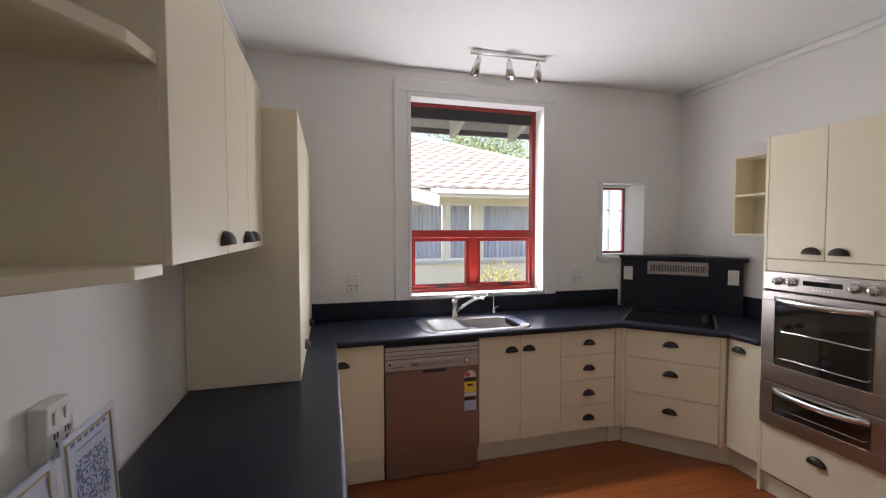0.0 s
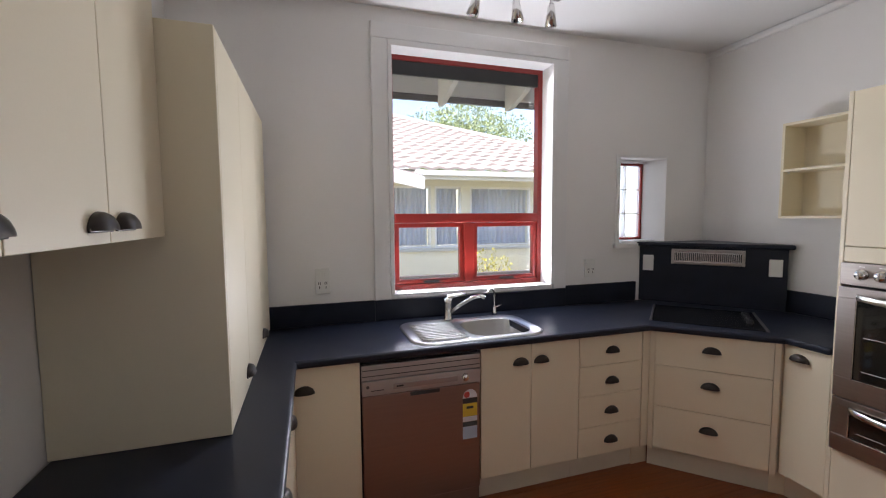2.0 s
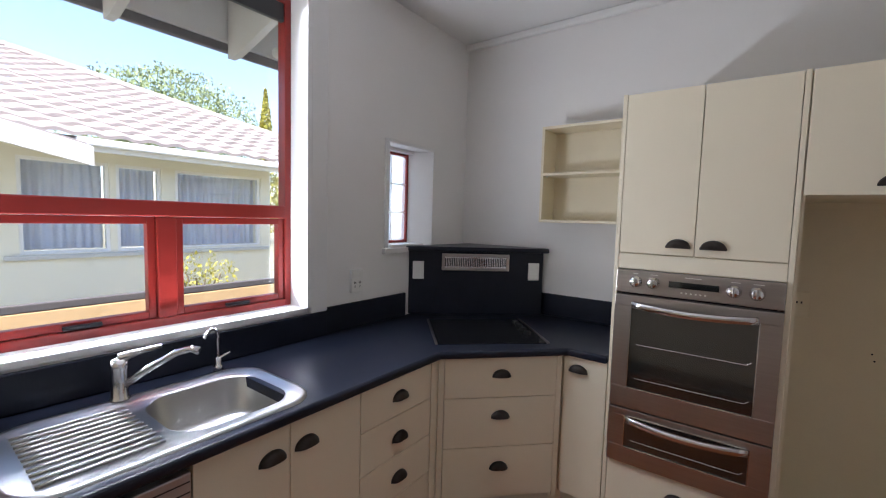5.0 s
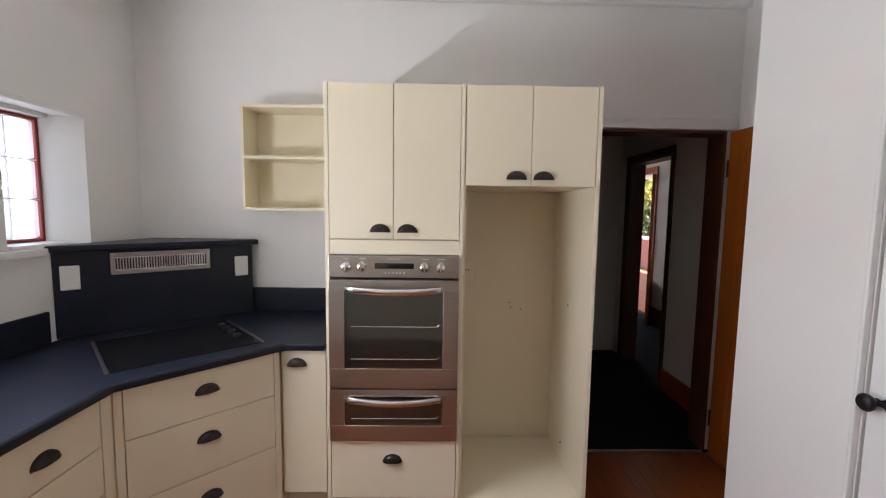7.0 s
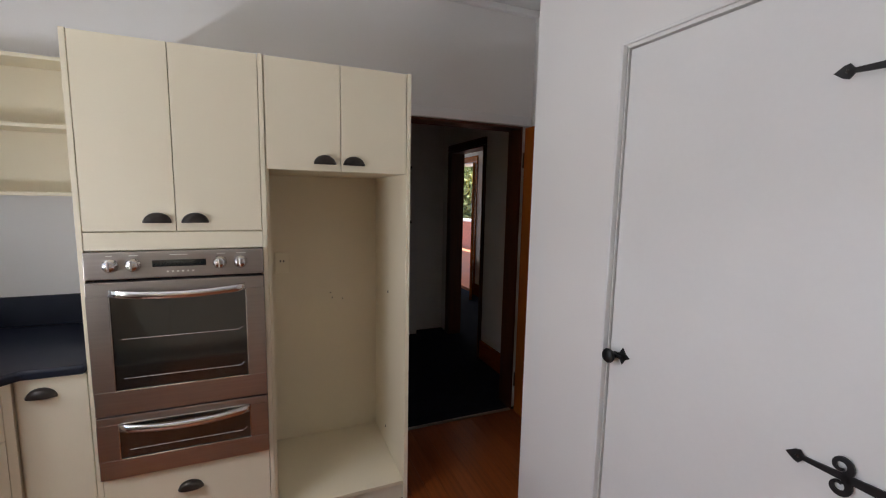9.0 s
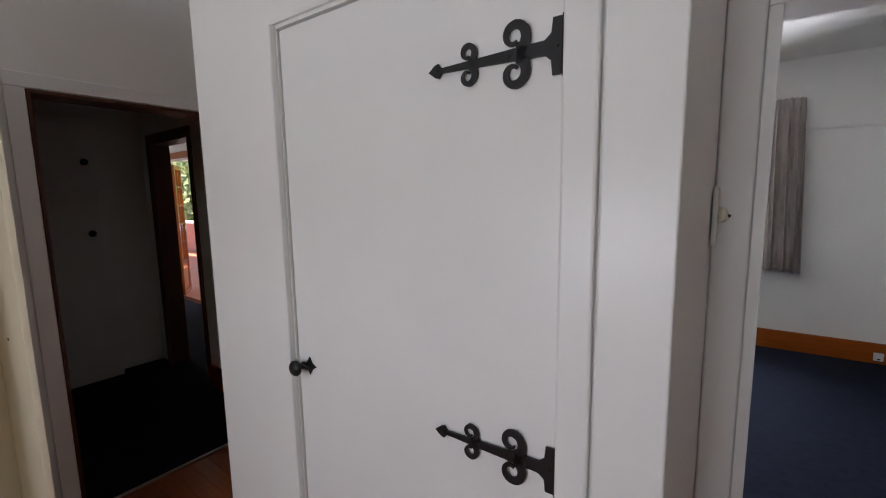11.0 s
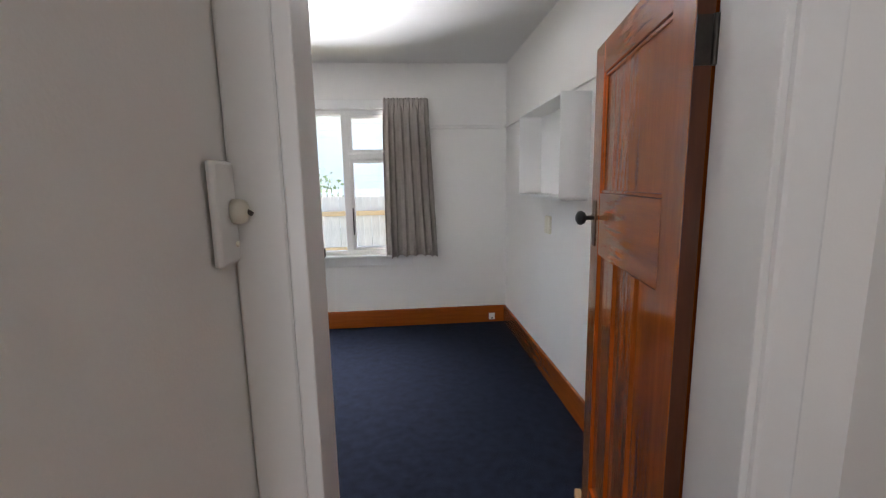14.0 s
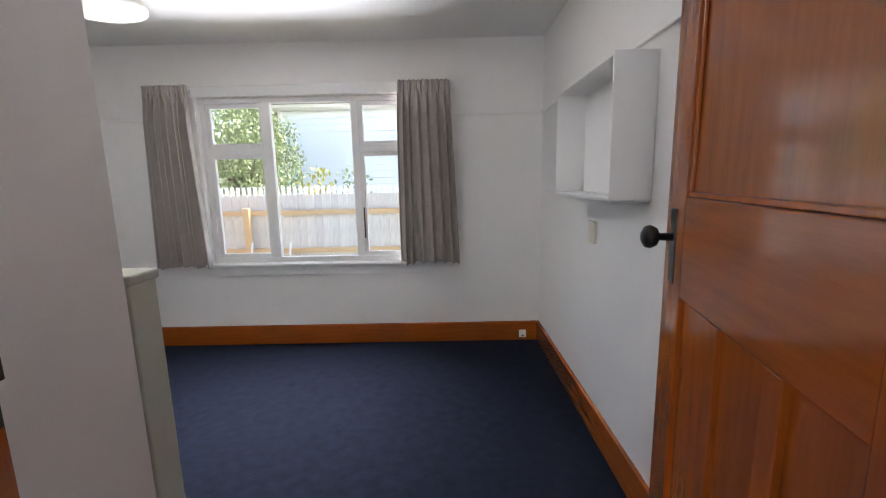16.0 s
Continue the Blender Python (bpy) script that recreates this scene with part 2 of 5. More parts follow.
def tube(points, radius, steps=10, bm=None, radii=None):
    out = bm or bmesh.new()
    t = bmesh.new()
    pts = [Vector(p) for p in points]
    rings = []
    for i, p in enumerate(pts):
        d = (pts[min(i + 1, len(pts) - 1)] - pts[max(i - 1, 0)]).normalized()
        q = d.to_track_quat("Z", "Y")
        r = radii[i] if radii else radius
        rings.append([t.verts.new(p + q @ Vector((r * math.cos(2 * math.pi * k / steps), r * math.sin(2 * math.pi * k / steps), 0))) for k in range(steps)])
    for a, b in zip(rings, rings[1:]):
        for k in range(steps):
            t.faces.new((a[k], a[(k + 1) % steps], b[(k + 1) % steps], b[k]))
    t.faces.new(rings[0][::-1])
    t.faces.new(rings[-1])
    join(out, t)
    return out


def ring_frame(w, z0, z1, y0, y1, bar, bm=None, x0=0.0):
    """A rectangular frame in the xz plane."""
    out = bm or bmesh.new()
    box(x0, x0 + bar, y0, y1, z0, z1, 0.003, out)
    box(x0 + w - bar, x0 + w, y0, y1, z0, z1, 0.003, out)
    box(x0 + bar, x0 + w - bar, y0, y1, z0, z0 + bar, 0.003, out)
    box(x0 + bar, x0 + w - bar, y0, y1, z1 - bar, z1, 0.003, out)
    return out


def wall_run(x0, x1, y0, y1, z1, holes, axis):
    """A wall with openings (a0, a1, z0, z1) along x or y."""
    out = bmesh.new()
    a0, a1 = (x0, x1) if axis == "x" else (y0, y1)
    cuts = sorted(holes)
    at = a0

    def piece(p, q, zl, zh):
        if q - p > 1e-4 and zh - zl > 1e-4:
            if axis == "x":
                box(p, q, y0, y1, zl, zh, 0, out)
            else:
                box(x0, x1, p, q, zl, zh, 0, out)

    for h0, h1, zl, zh in cuts:
        piece(at, h0, 0, z1)
        piece(h0, h1, 0, zl)
        piece(h0, h1, zh, z1)
        at = h1
    piece(at, a1, 0, z1)
    return out


# ---- setting: kitchen shell ----
XL, XR, YN, CEIL, CEILB = -0.355, 3.32, 3.27, 2.78, 2.70


def structure(name, bm, material, label, category):
    return solo(name, bm, material, label, category, kind="structure")


structure("wall_north", wall_run(-0.5, 3.5, YN, YN + 0.20, 2.9, [(0.815, 1.925, 1.06, 2.565), (2.505, 2.932, 1.335, 1.965)], "x"), M_WALL, "white painted kitchen wall with two window openings", "wall")
structure("wall_west", wall_run(-0.5, XL, -0.45, YN - 0.001, 2.9, [], "y"), M_WALL, "white painted kitchen wall behind the long bench", "wall")
structure("wall_east", wall_run(XR, XR + 0.13, -0.63, YN - 0.001, 2.9, [(-0.25, 0.57, 0.0, 2.03)], "y"), M_WALL, "white painted wall with the hall doorway", "wall")
structure("wall_alcove", box(2.2, XR, -0.45, -0.33, 0, 2.9), M_WALL, "white wall behind the hall door", "wall")
SITE[0] = WING
_c = box(0.72, 2.30, -0.33, 0.149, 2.045, 2.9)
box(1.80, 2.30, -0.33, 0.149, 0, 2.045, 0, _c)
box(0.72, 0.922, -0.45, 0.149, 0, 2.045, 0, _c)
box(0.922, 1.80, -0.45, -0.33, 0, 2.9, 0, _c)
structure("wall_pantry", _c, M_WALL, "white painted pantry block beside the passage", "wall")
structure("wall_bedroom_door", wall_run(-1.2, 3.1, -0.63, -0.452, 2.9, [(-0.2615, 0.5985, 0.0, 2.03)], "x"), M_WALL, "white wall with the bedroom doorway", "wall")
structure("trim_pantry_cornice", box(0.72, 2.30, 0.15, 0.195, CEIL - 0.045, CEIL - 0.001, 0.012), M_CEIL, "small white cornice above the pantry door", "cornice")
SITE[0] = HOUSE
structure("ceiling_kitchen", box(-0.5, 3.45, -0.64, 3.46, CEIL, CEIL + 0.08), M_CEIL, "plain white kitchen ceiling", "ceiling")
_c = bmesh.new()
for x0, x1, y0, y1 in ((XR - 0.045, XR - 0.001, -0.33, YN - 0.001), (XL + 0.001, XL + 0.045, -0.45, YN - 0.001)):
    box(x0, x1, y0, y1, CEIL - 0.045, CEIL - 0.001, 0.012, _c)
structure("trim_cornice", _c, M_CEIL, "small white cornice round the kitchen ceiling", "cornice")

# ---- setting: bedroom shell ----
SITE[0] = WING
BX0, BX1, BY = -0.645, 3.5, -4.11
structure("wall_south", wall_run(-0.8, 3.65, BY - 0.16, BY, 2.9, [(0.42, 2.37, 0.79, 2.26)], "x"), M_WALL, "white bedroom wall with a wide timber window", "wall")
structure("wall_bedroom_west", box(BX0 - 0.15, BX0, BY, -0.632, 0, 2.9), M_WALL, "white bedroom wall with a small wall box", "wall")
structure("wall_bedroom_east", box(BX1, BX1 + 0.06, BY, -0.632, 0, 2.9), M_WALL, "white bedroom side wall", "wall")
structure("wall_wardrobe", box(0.90, BX1 - 0.001, -1.185, -0.632, 0, CEILB - 0.001, 0.004), M_WALL, "white painted projecting wall inside the bedroom", "wall")
structure("ceiling_bedroom", box(-0.8, 3.65, BY - 0.1, -0.631, CEILB, CEILB + 0.08), M_CEIL, "white bedroom ceiling", "ceiling")
structure("floor_bedroom", box(-0.8, 3.65, BY - 0.1, -0.545, -0.05, 0.006), M_CARPET, "dark navy bedroom carpet", "carpet")
_c = bmesh.new()
box(BX0, 0.328, BY + 0.001, BY + 0.022, 2.065, 2.095, 0.006, _c)
box(2.462, BX1, BY + 0.001, BY + 0.022, 2.065, 2.095, 0.006, _c)
box(BX0 + 0.001, BX0 + 0.022, BY + 0.023, -0.64, 2.065, 2.095, 0.006, _c)
structure("trim_picture_rail", _c, M_WALL, "white picture rail round the bedroom", "picture rail")
structure("baseboard_south", box(BX0 + 0.024, BX1, BY + 0.001, BY + 0.024, 0.006, 0.19, 0.006), M_RIMUX, "varnished timber skirting under the bedroom window", "skirting")
structure("baseboard_west", box(BX0 + 0.001, BX0 + 0.024, BY + 0.001, -0.64, 0.006, 0.19, 0.006), M_RIMUY, "varnished timber skirting along the bedroom wall", "skirting")

# ---- setting: hall and far room ----
SITE[0] = HOUSE
structure("floor_hall", box(3.30, 8.6, -1.66, 1.6, -0.05, 0.006), M_CARPET, "dark carpet in the hall and far room", "carpet")
structure("ceiling_hall", box(XR + 0.13, 8.6, -1.75, 1.6, 2.6, 2.68), M_CEIL, "white hall ceiling", "ceiling")
structure("wall_hall_south", wall_run(XR + 0.13, 8.6, -0.60, -0.49, 2.6, [(4.28, 5.02, 0.0, 2.03)], "x"), M_WALL, "white hall wall with a doorway", "wall")
structure("wall_hall_east", box(5.27, 5.37, -0.489, 1.6, 0, 2.6), M_WALL, "white wall at the end of the hall", "wall")
structure("wall_hall_north", box(XR + 0.13, 5.269, 1.5, 1.6, 0, 2.6), M_WALL, "white hall side wall", "wall")
structure("wall_far_room", wall_run(3.6, 8.6, -1.76, -1.65, 2.6, [(6.78, 7.95, 0.0, 2.1)], "x"), M_WALL, "pale far-room wall with an open glazed door", "wall")
structure("wall_far_room_east", box(8.5, 8.6, -1.649, -0.601, 0, 2.6), M_WALL, "pale far-room end wall", "wall")
structure("wall_far_room_west", box(3.66, 3.75, -1.649, -0.601, 0, 2.6), M_WALL, "pale far-room side wall", "wall")
structure("baseboard_hall", box(XR + 0.135, 4.248, -0.489, -0.466, 0.006, 0.19, 0.006), M_RIMUX, "varnished hall skirting", "skirting")
structure("baseboard_far_room", box(5.0, 6.688, -1.649, -1.626, 0.006, 0.19, 0.006), M_RIMUX, "varnished far-room skirting", "skirting")

# ---- outdoors ----
structure("ground", box(-60, 70, -80, 90, -0.45, -0.25), M_GRASS, "dry grass around the houses", "ground")


def leaves(name, m, rx, ry, rz, count, size, material, parent, seed, cone=False):
    """A crown of small leaf clumps with an uneven outline."""
    rnd = random.Random(seed)
    bm = bmesh.new()
    for _ in range(count):
        u, v, w = rnd.gauss(0, 1), rnd.gauss(0, 1), rnd.gauss(0, 1)
        d = Vector((u, v, w)).normalized() * (rnd.random() ** 0.4)
        lump = 1 + 0.28 * noise.noise(d * 2.3 + Vector((seed, 0, 0)))
        if cone:
            h = rnd.random()
            a = rnd.random() * 6.283
            r = (1 - h) ** 0.8 * (0.7 + 0.3 * rnd.random())
            c = Vector((rx * r * math.cos(a), ry * r * math.sin(a), rz * (2 * h - 1)))
        else:
            c = Vector((d.x * rx, d.y * ry, d.z * rz)) * lump
        q = Euler((rnd.random() * 6, rnd.random() * 6, rnd.random() * 6)).to_matrix()
        s = size * (0.6 + 0.8 * rnd.random())
        vs = [bm.verts.new(c + q @ Vector(p) * s) for p in ((-1, 0, 0), (0, -0.5, 0.12), (1, 0, 0), (0, 0.5, 0.12))]
        bm.faces.new(vs)
    o = part(name, bm, material, parent, m=m)
    return o


def tree(x, y, base, h, rx, rz, material, seed, label, count=3500, size=0.16, cone=False):
    t = thing("tree", pose(x, y, base), label, "tree")
    bm = tube([(0, 0, 0), (0.05, 0, h * 0.3), (0, 0.05, h * 0.62)], 0.1, 8, radii=[0.22, 0.16, 0.07])
    for i in range(5):
        a = i * 1.26
        tube([(0, 0, h * 0.35), (rx * 0.45 * math.cos(a), rx * 0.45 * math.sin(a), h * 0.62)], 0.05, 6, bm, radii=[0.08, 0.03])
    part("trunk", bm, M_BARK, t)
    leaves("crown", pose(0, 0, h - rz), rx, rx, rz, count, size, material, t, seed, cone)
    return t


def neighbour():
    h = thing("neighbour_house", pose(0, 9.0, -0.25), "cream neighbouring house with faded tiled roof and curtained windows", "house")
    part("wall", wall_run(-4.0, 5.2, 0, 0.2, 2.75, [(1.75, 2.70, 1.15, 2.42), (2.78, 3.36, 1.15, 2.42), (3.56, 5.0, 1.18, 2.42), (-1.2, 0.8, 1.15, 2.42)], "x"), M_NWALL, h)
    part("side_wall", box(5.0, 5.2, 0.2, 8, 0, 2.75), M_NWALL, h)
    for a, b in ((1.75, 2.70), (2.78, 3.36), (3.56, 5.0), (-1.2, 0.8)):
        w = part("window", ring_frame(b - a, 1.15, 2.42, 0.02, 0.10, 0.045, None, a), M_FASC, h, "white timber window")
        bm = bmesh.new()
        n = int((b - a) / 0.02)
        rows = [[bm.verts.new((a + 0.05 + (b - a - 0.1) * i / n, 0.16 + 0.025 * math.sin(i * 1.1) + 0.012 * math.sin(i * 0.37), z)) for i in range(n + 1)] for z in (1.2, 2.38)]
        for i in range(n):
            bm.faces.new((rows[0][i], rows[0][i + 1], rows[1][i + 1], rows[1][i]))
        part("net_curtain", bm, M_SHEER, w, "grey gathered net curtain", smooth=True)
        part("pane", box(a + 0.045, b - 0.045, 0.055, 0.062, 1.195, 2.375), M_PANE, w)
    part("sill", box(1.6, 5.15, -0.05, -0.002, 1.08, 1.14, 0.008), M_WEL, h)
    part("fascia", box(2.2, 6.3, -0.62, -0.58, 2.50, 2.66, 0.006), M_FASC, h)
    part("gutter", box(2.2, 6.32, -0.72, -0.622, 2.56, 2.66, 0.02), M_FASC, h)
    part("soffit", box(-4.0, 6.3, -0.58, 0, 2.62, 2.66), M_SOFF, h)
    # hip roof of corrugated tile courses
    bm = bmesh.new()
    for c in range(17):
        y0, z0 = -0.70 + c * 0.33, 2.68 + c * 0.135
        xr = min(6.3, 7.94 - 0.337 * c)
        x0 = -4.0
        n = int((xr - x0) / 0.055)
        rows = []
        for yy, zz in ((y0, z0), (y0, z0 + 0.045), (y0 + 0.36, z0 + 0.16)):
            rows.append([bm.verts.new((x0 + (xr - x0) * i / n, yy, zz + 0.018 * math.sin(i * 1.05 + c * 1.5))) for i in range(n + 1)])
        for a, b in zip(rows, rows[1:]):
            for i in range(n):
                bm.faces.new((a[i], a[i + 1], b[i + 1], b[i]))
    part("roof", bm, M_TILE, h, "weathered pinkish tiles laid in courses", smooth=False)["kind"] = "stuff"
    part("ridge", tube([(-4, 4.93, 5.0), (2.4, 4.93, 5.0)], 0.1, 8), M_TILE, h)
    part("hip_cap", tube([(2.4, 4.93, 5.0), (6.3, 0.93, 3.36)], 0.09, 8), M_TILE, h)
    # porch gable with bargeboard towards the kitchen
    g = part("porch_roof", bmesh.new(), M_TILE, h)
    b2 = bmesh.new()
    vs = [b2.verts.new(p) for p in ((-4.0, -1.3, 3.9), (2.15, -1.3, 2.52), (2.15, 0.0, 2.62), (-4.0, 0.0, 4.0), (-4.0, -1.3, 3.84), (2.15, -1.3, 2.46), (2.15, 0, 2.56), (-4.0, 0, 3.94))]
    for f in ((0, 1, 2, 3), (7, 6, 5, 4), (0, 4, 5, 1), (1, 5, 6, 2), (2, 6, 7, 3), (3, 7, 4, 0)):
        b2.faces.new([vs[i] for i in f])
    b2.to_mesh(g.data)
    b2.free()
    bm = bmesh.new()
    vs = [bm.verts.new(p) for p in ((-4.0, -1.36, 3.86), (2.2, -1.36, 2.48), (2.2, -1.36, 2.26), (-4.0, -1.36, 3.64), (-4.0, -1.31, 3.86), (2.2, -1.31, 2.48), (2.2, -1.31, 2.26), (-4.0, -1.31, 3.64))]
    for f in ((0, 1, 2, 3), (7, 6, 5, 4), (0, 4, 5, 1), (1, 5, 6, 2), (2, 6, 7, 3), (3, 7, 4, 0)):
        bm.faces.new([vs[i] for i in f])
    part("bargeboard", bm, M_FASC, h)


neighbour()
tree(9.3, 25, -0.25, 8.5, 4.2, 2.6, M_LEAFP, 3, "broad pale green leafy tree behind the neighbouring roof", 22000, 0.075)
tree(14.6, 25, -0.25, 9.0, 1.0, 4.2, M_LEAFY, 5, "narrow golden conifer behind the neighbouring roof", 4200, 0.10, True)


def shrub(x, y, z, r, h, material, seed, label, count=500, size=0.05):
    t = thing("shrub", pose(x, y, z), label, "shrub")
    bm = bmesh.new()
    for i in range(6):
        tube([(0, 0, 0), (r * 0.5 * math.cos(i), r * 0.5 * math.sin(i), h * 0.8)], 0.012, 5, bm)
    part("stem", bm, M_BARK, t)
    leaves("foliage", pose(0, 0, h * 0.6), r, r, h * 0.55, count, size, material, t, seed)
    return t


shrub(3.6, 8.2, -0.25, 0.55, 1.0, M_LEAFY, 11, "yellow-green garden shrub by the neighbouring wall", 700, 0.03)
shrub(5.5, 8.2, -0.25, 0.4, 1.9, M_LEAFY, 13, "tall yellow-green shrub at the house corner")
_w = thing("retaining_wall", pose(0, 5.6, -0.25), "low timber garden retaining wall outside the kitchen", "retaining wall")
for z0, z1, mm in ((0.0, 0.44, M_GUT), (0.45, 0.895, M_GUT), (0.905, 1.02, M_RAILT), (1.022, 1.08, M_GUT)):
    part("rail", box(-1.0, 7.0, 0, 0.06, z0, z1, 0.008), mm, _w)
for x in (0.3, 2.1, 3.9, 5.7):
    part("post", box(x - 0.05, x + 0.05, -0.092, -0.002, 0, 1.02, 0.006), M_RAILT, _w)

# our own eave over the kitchen window
_e = thing("eave", pose(0, 3.47, 0), "white boarded eave with rafters above the kitchen window", "eave", kind="structure")
part("soffit", box(-2, 6, 0.0, 1.05, 2.86, 2.89), M_SOFF, _e)
part("fascia", box(-2, 6, 0.83, 0.87, 2.55, 2.64, 0.004), M_GUT, _e)
part("fascia_board", box(-2, 6, 0.80, 0.829, 2.60, 2.86, 0.004), M_SOFF, _e)
for x in (-0.6, 0.08, 0.76, 1.44, 2.08, 2.76):
    bm = bmesh.new()
    vs = [bm.verts.new((x + dx, yy, zz)) for dx in (-0.022, 0.022) for yy, zz in ((0.0, 2.70), (0.0, 2.858), (0.799, 2.858), (0.799, 2.50), (0.70, 2.50))]
    a, b = vs[:5], vs[5:]
    bm.faces.new(a)
    bm.faces.new(b[::-1])
    for i in range(5):
        bm.faces.new((a[i], a[(i + 1) % 5], b[(i + 1) % 5], b[i]))
    part("rafter", bm, M_SOFF, _e)
part("downpipe", tube([(2.36, 0.74, 2.62), (2.36, 0.62, 2.56), (2.36, 0.3, 2.50), (2.36, 0.06, 2.46)], 0.035, 10), M_FASC, _e, "white plastic downpipe bend", smooth=True)

# bedroom side yard
SITE[0] = WING
# eave like the kitchen's, out of view, added to stop sun patches indoors
_e = thing("eave", pose(0, -4.27, 0), "white boarded eave added out of view to shade the bedroom window", "eave", kind="structure")
part("soffit", box(-2, 6, -0.9, 0.0, 2.80, 2.83), M_SOFF, _e)
part("fascia", box(-2, 6, -0.93, -0.901, 2.72, 2.86), M_FASC, _e)
_f = thing("paling_fence", pose(-3, -8.0, -0.25), "grey paling fence with new pine rails", "fence")
_pm = finish(box(0, 0.145, -0.012, 0.012, 0, 1.55, 0.003), "paling", M_PALE)
for i in range(78):
    part("paling", _pm, M_PALE, _f, m=pose(i * 0.152, -0.02 + 0.008 * (i % 2), 0.03 * noise.noise(Vector((i * 0.7, 0, 0)))))
for z in (1.18, 0.48):
    part("rail", box(0, 11.8, 0.01, 0.06, z, z + 0.09, 0.004), M_RAILT, _f)
for x in (0.5, 3.65, 6.83, 9.9):
    part("post", box(x - 0.055, x + 0.055, 0.062, 0.15, 0, 1.32, 0.006), M_RAILT, _f)
_f = thing("picket_fence", pose(-4, -9.6, -0.25), "white picket fence beyond the paling fence", "fence")
_pm = finish(prism([(0, 0), (0.07, 0), (0.07, 0.02), (0, 0.02)], 0, 1.68), "picket", M_PICK)
for i in range(115):
    part("picket", _pm, M_PICK, _f, m=pose(i * 0.125, 0, 0))
part("rail", box(0, 14.4, -0.05, -0.002, 1.35, 1.43), M_PICK, _f)
tree(5.6, -11.6, -0.25, 3.9, 1.6, 1.5, M_LEAFP, 21, "rounded pale green leafy garden tree beyond the fences", 11000, 0.05)
tree(6.4, -17, -0.25, 6.0, 2.2, 2.0, M_LEAF, 22, "darker leafy tree behind the garden", 4500, 0.11)
for i, (x, s) in enumerate(((4.0, 31), (3.2, 32), (2.4, 33))):
    shrub(x, -10.3, -0.25, 0.5, 1.9, M_LEAFY if i == 1 else M_LEAF, s, "flowering shrub behind the picket fence", 350, 0.06)
_h = thing("weatherboard_house", pose(5.35, -14.0, -0.25), "pale blue weatherboard house behind the fences", "house")
part("wall", box(-12, 0, -0.3, -0.05, 0, 4.0), M_WB, _h)
_pm = finish(prism([(-12, -0.05), (0, -0.05), (0, 0.03), (-12, 0.012)], 0, 0.20), "weatherboard", M_WB)
for i in range(19):
    part("weatherboard", _pm, M_WB, _h, m=pose(0, 0, i * 0.208, -3, 0, 0))
part("corner_board", box(-0.02, 0.1, -0.3, 0.06, 0, 4.0, 0.005), M_FASC, _h)
part("soffit", box(-12.3, 0.6, -0.3, 0.6, 4.0, 4.08), M_FASC, _h)
part("roof", prism([(-12.4, 0.7), (0.7, 0.7), (0.7, -6), (-12.4, -6)], 4.08, 4.2), M_TILE, _h)
for x in (3.05, 3.75):
    c = thing("tool", pose(x, -7.75, -0.25), "orange plastic garden tool leaning at the fence", "garden tool")
    part("head", lathe([(0.10, 0), (0.09, 0.04), (0.05, 0.2), (0.02, 0.45)], 12), M_CONE, c)
    part("shaft", tube([(0, 0, 0.44), (0, -0.1, 0.7)], 0.018, 8), M_PICK, c)
_t = thing("paddling_pool", pose(2.3, -6.6, -0.25), "blue plastic paddling pool on the grass", "paddling pool")
part("rim", lathe([(0.55, 0.0), (0.62, 0.2), (0.60, 0.42), (0.56, 0.42), (0.55, 0.1)], 28), M_BLUET, _t, smooth=True)

# porch beyond the far room
SITE[0] = HOUSE
# unseen slab added to keep the sun off the porch floor
structure("roof_porch_shade", box(5.5, 12, -4.6, -1.765, 2.45, 2.55), M_SOFF, "added white roof, out of view, that shades the porch", "porch roof")
structure("floor_porch", box(5.5, 16, -5.2, -1.77, -0.06, 0.0), M_DECK, "sunlit terracotta porch floor", "porch floor")
_w = thing("porch_wall", pose(5.5, -4.4, 0), "low red brick porch wall with pale capping", "wall")
part("brickwork", box(0, 10.5, -0.2, 0, 0, 0.8), M_BRICK, _w)
part("capping", box(0, 10.5, -0.24, 0.03, 0.801, 0.87, 0.01), M_FASC, _w)
tree(17.5, -6.4, -0.25, 4.8, 2.6, 2.3, M_LEAFP, 41, "sunlit green trees beyond the porch", 7000, 0.12)
tree(14.6, -7.8, -0.25, 4.4, 2.2, 2.0, M_LEAFY, 42, "sunlit yellow-green trees beyond the porch", 5000, 0.12)

# ---- kitchen windows ----


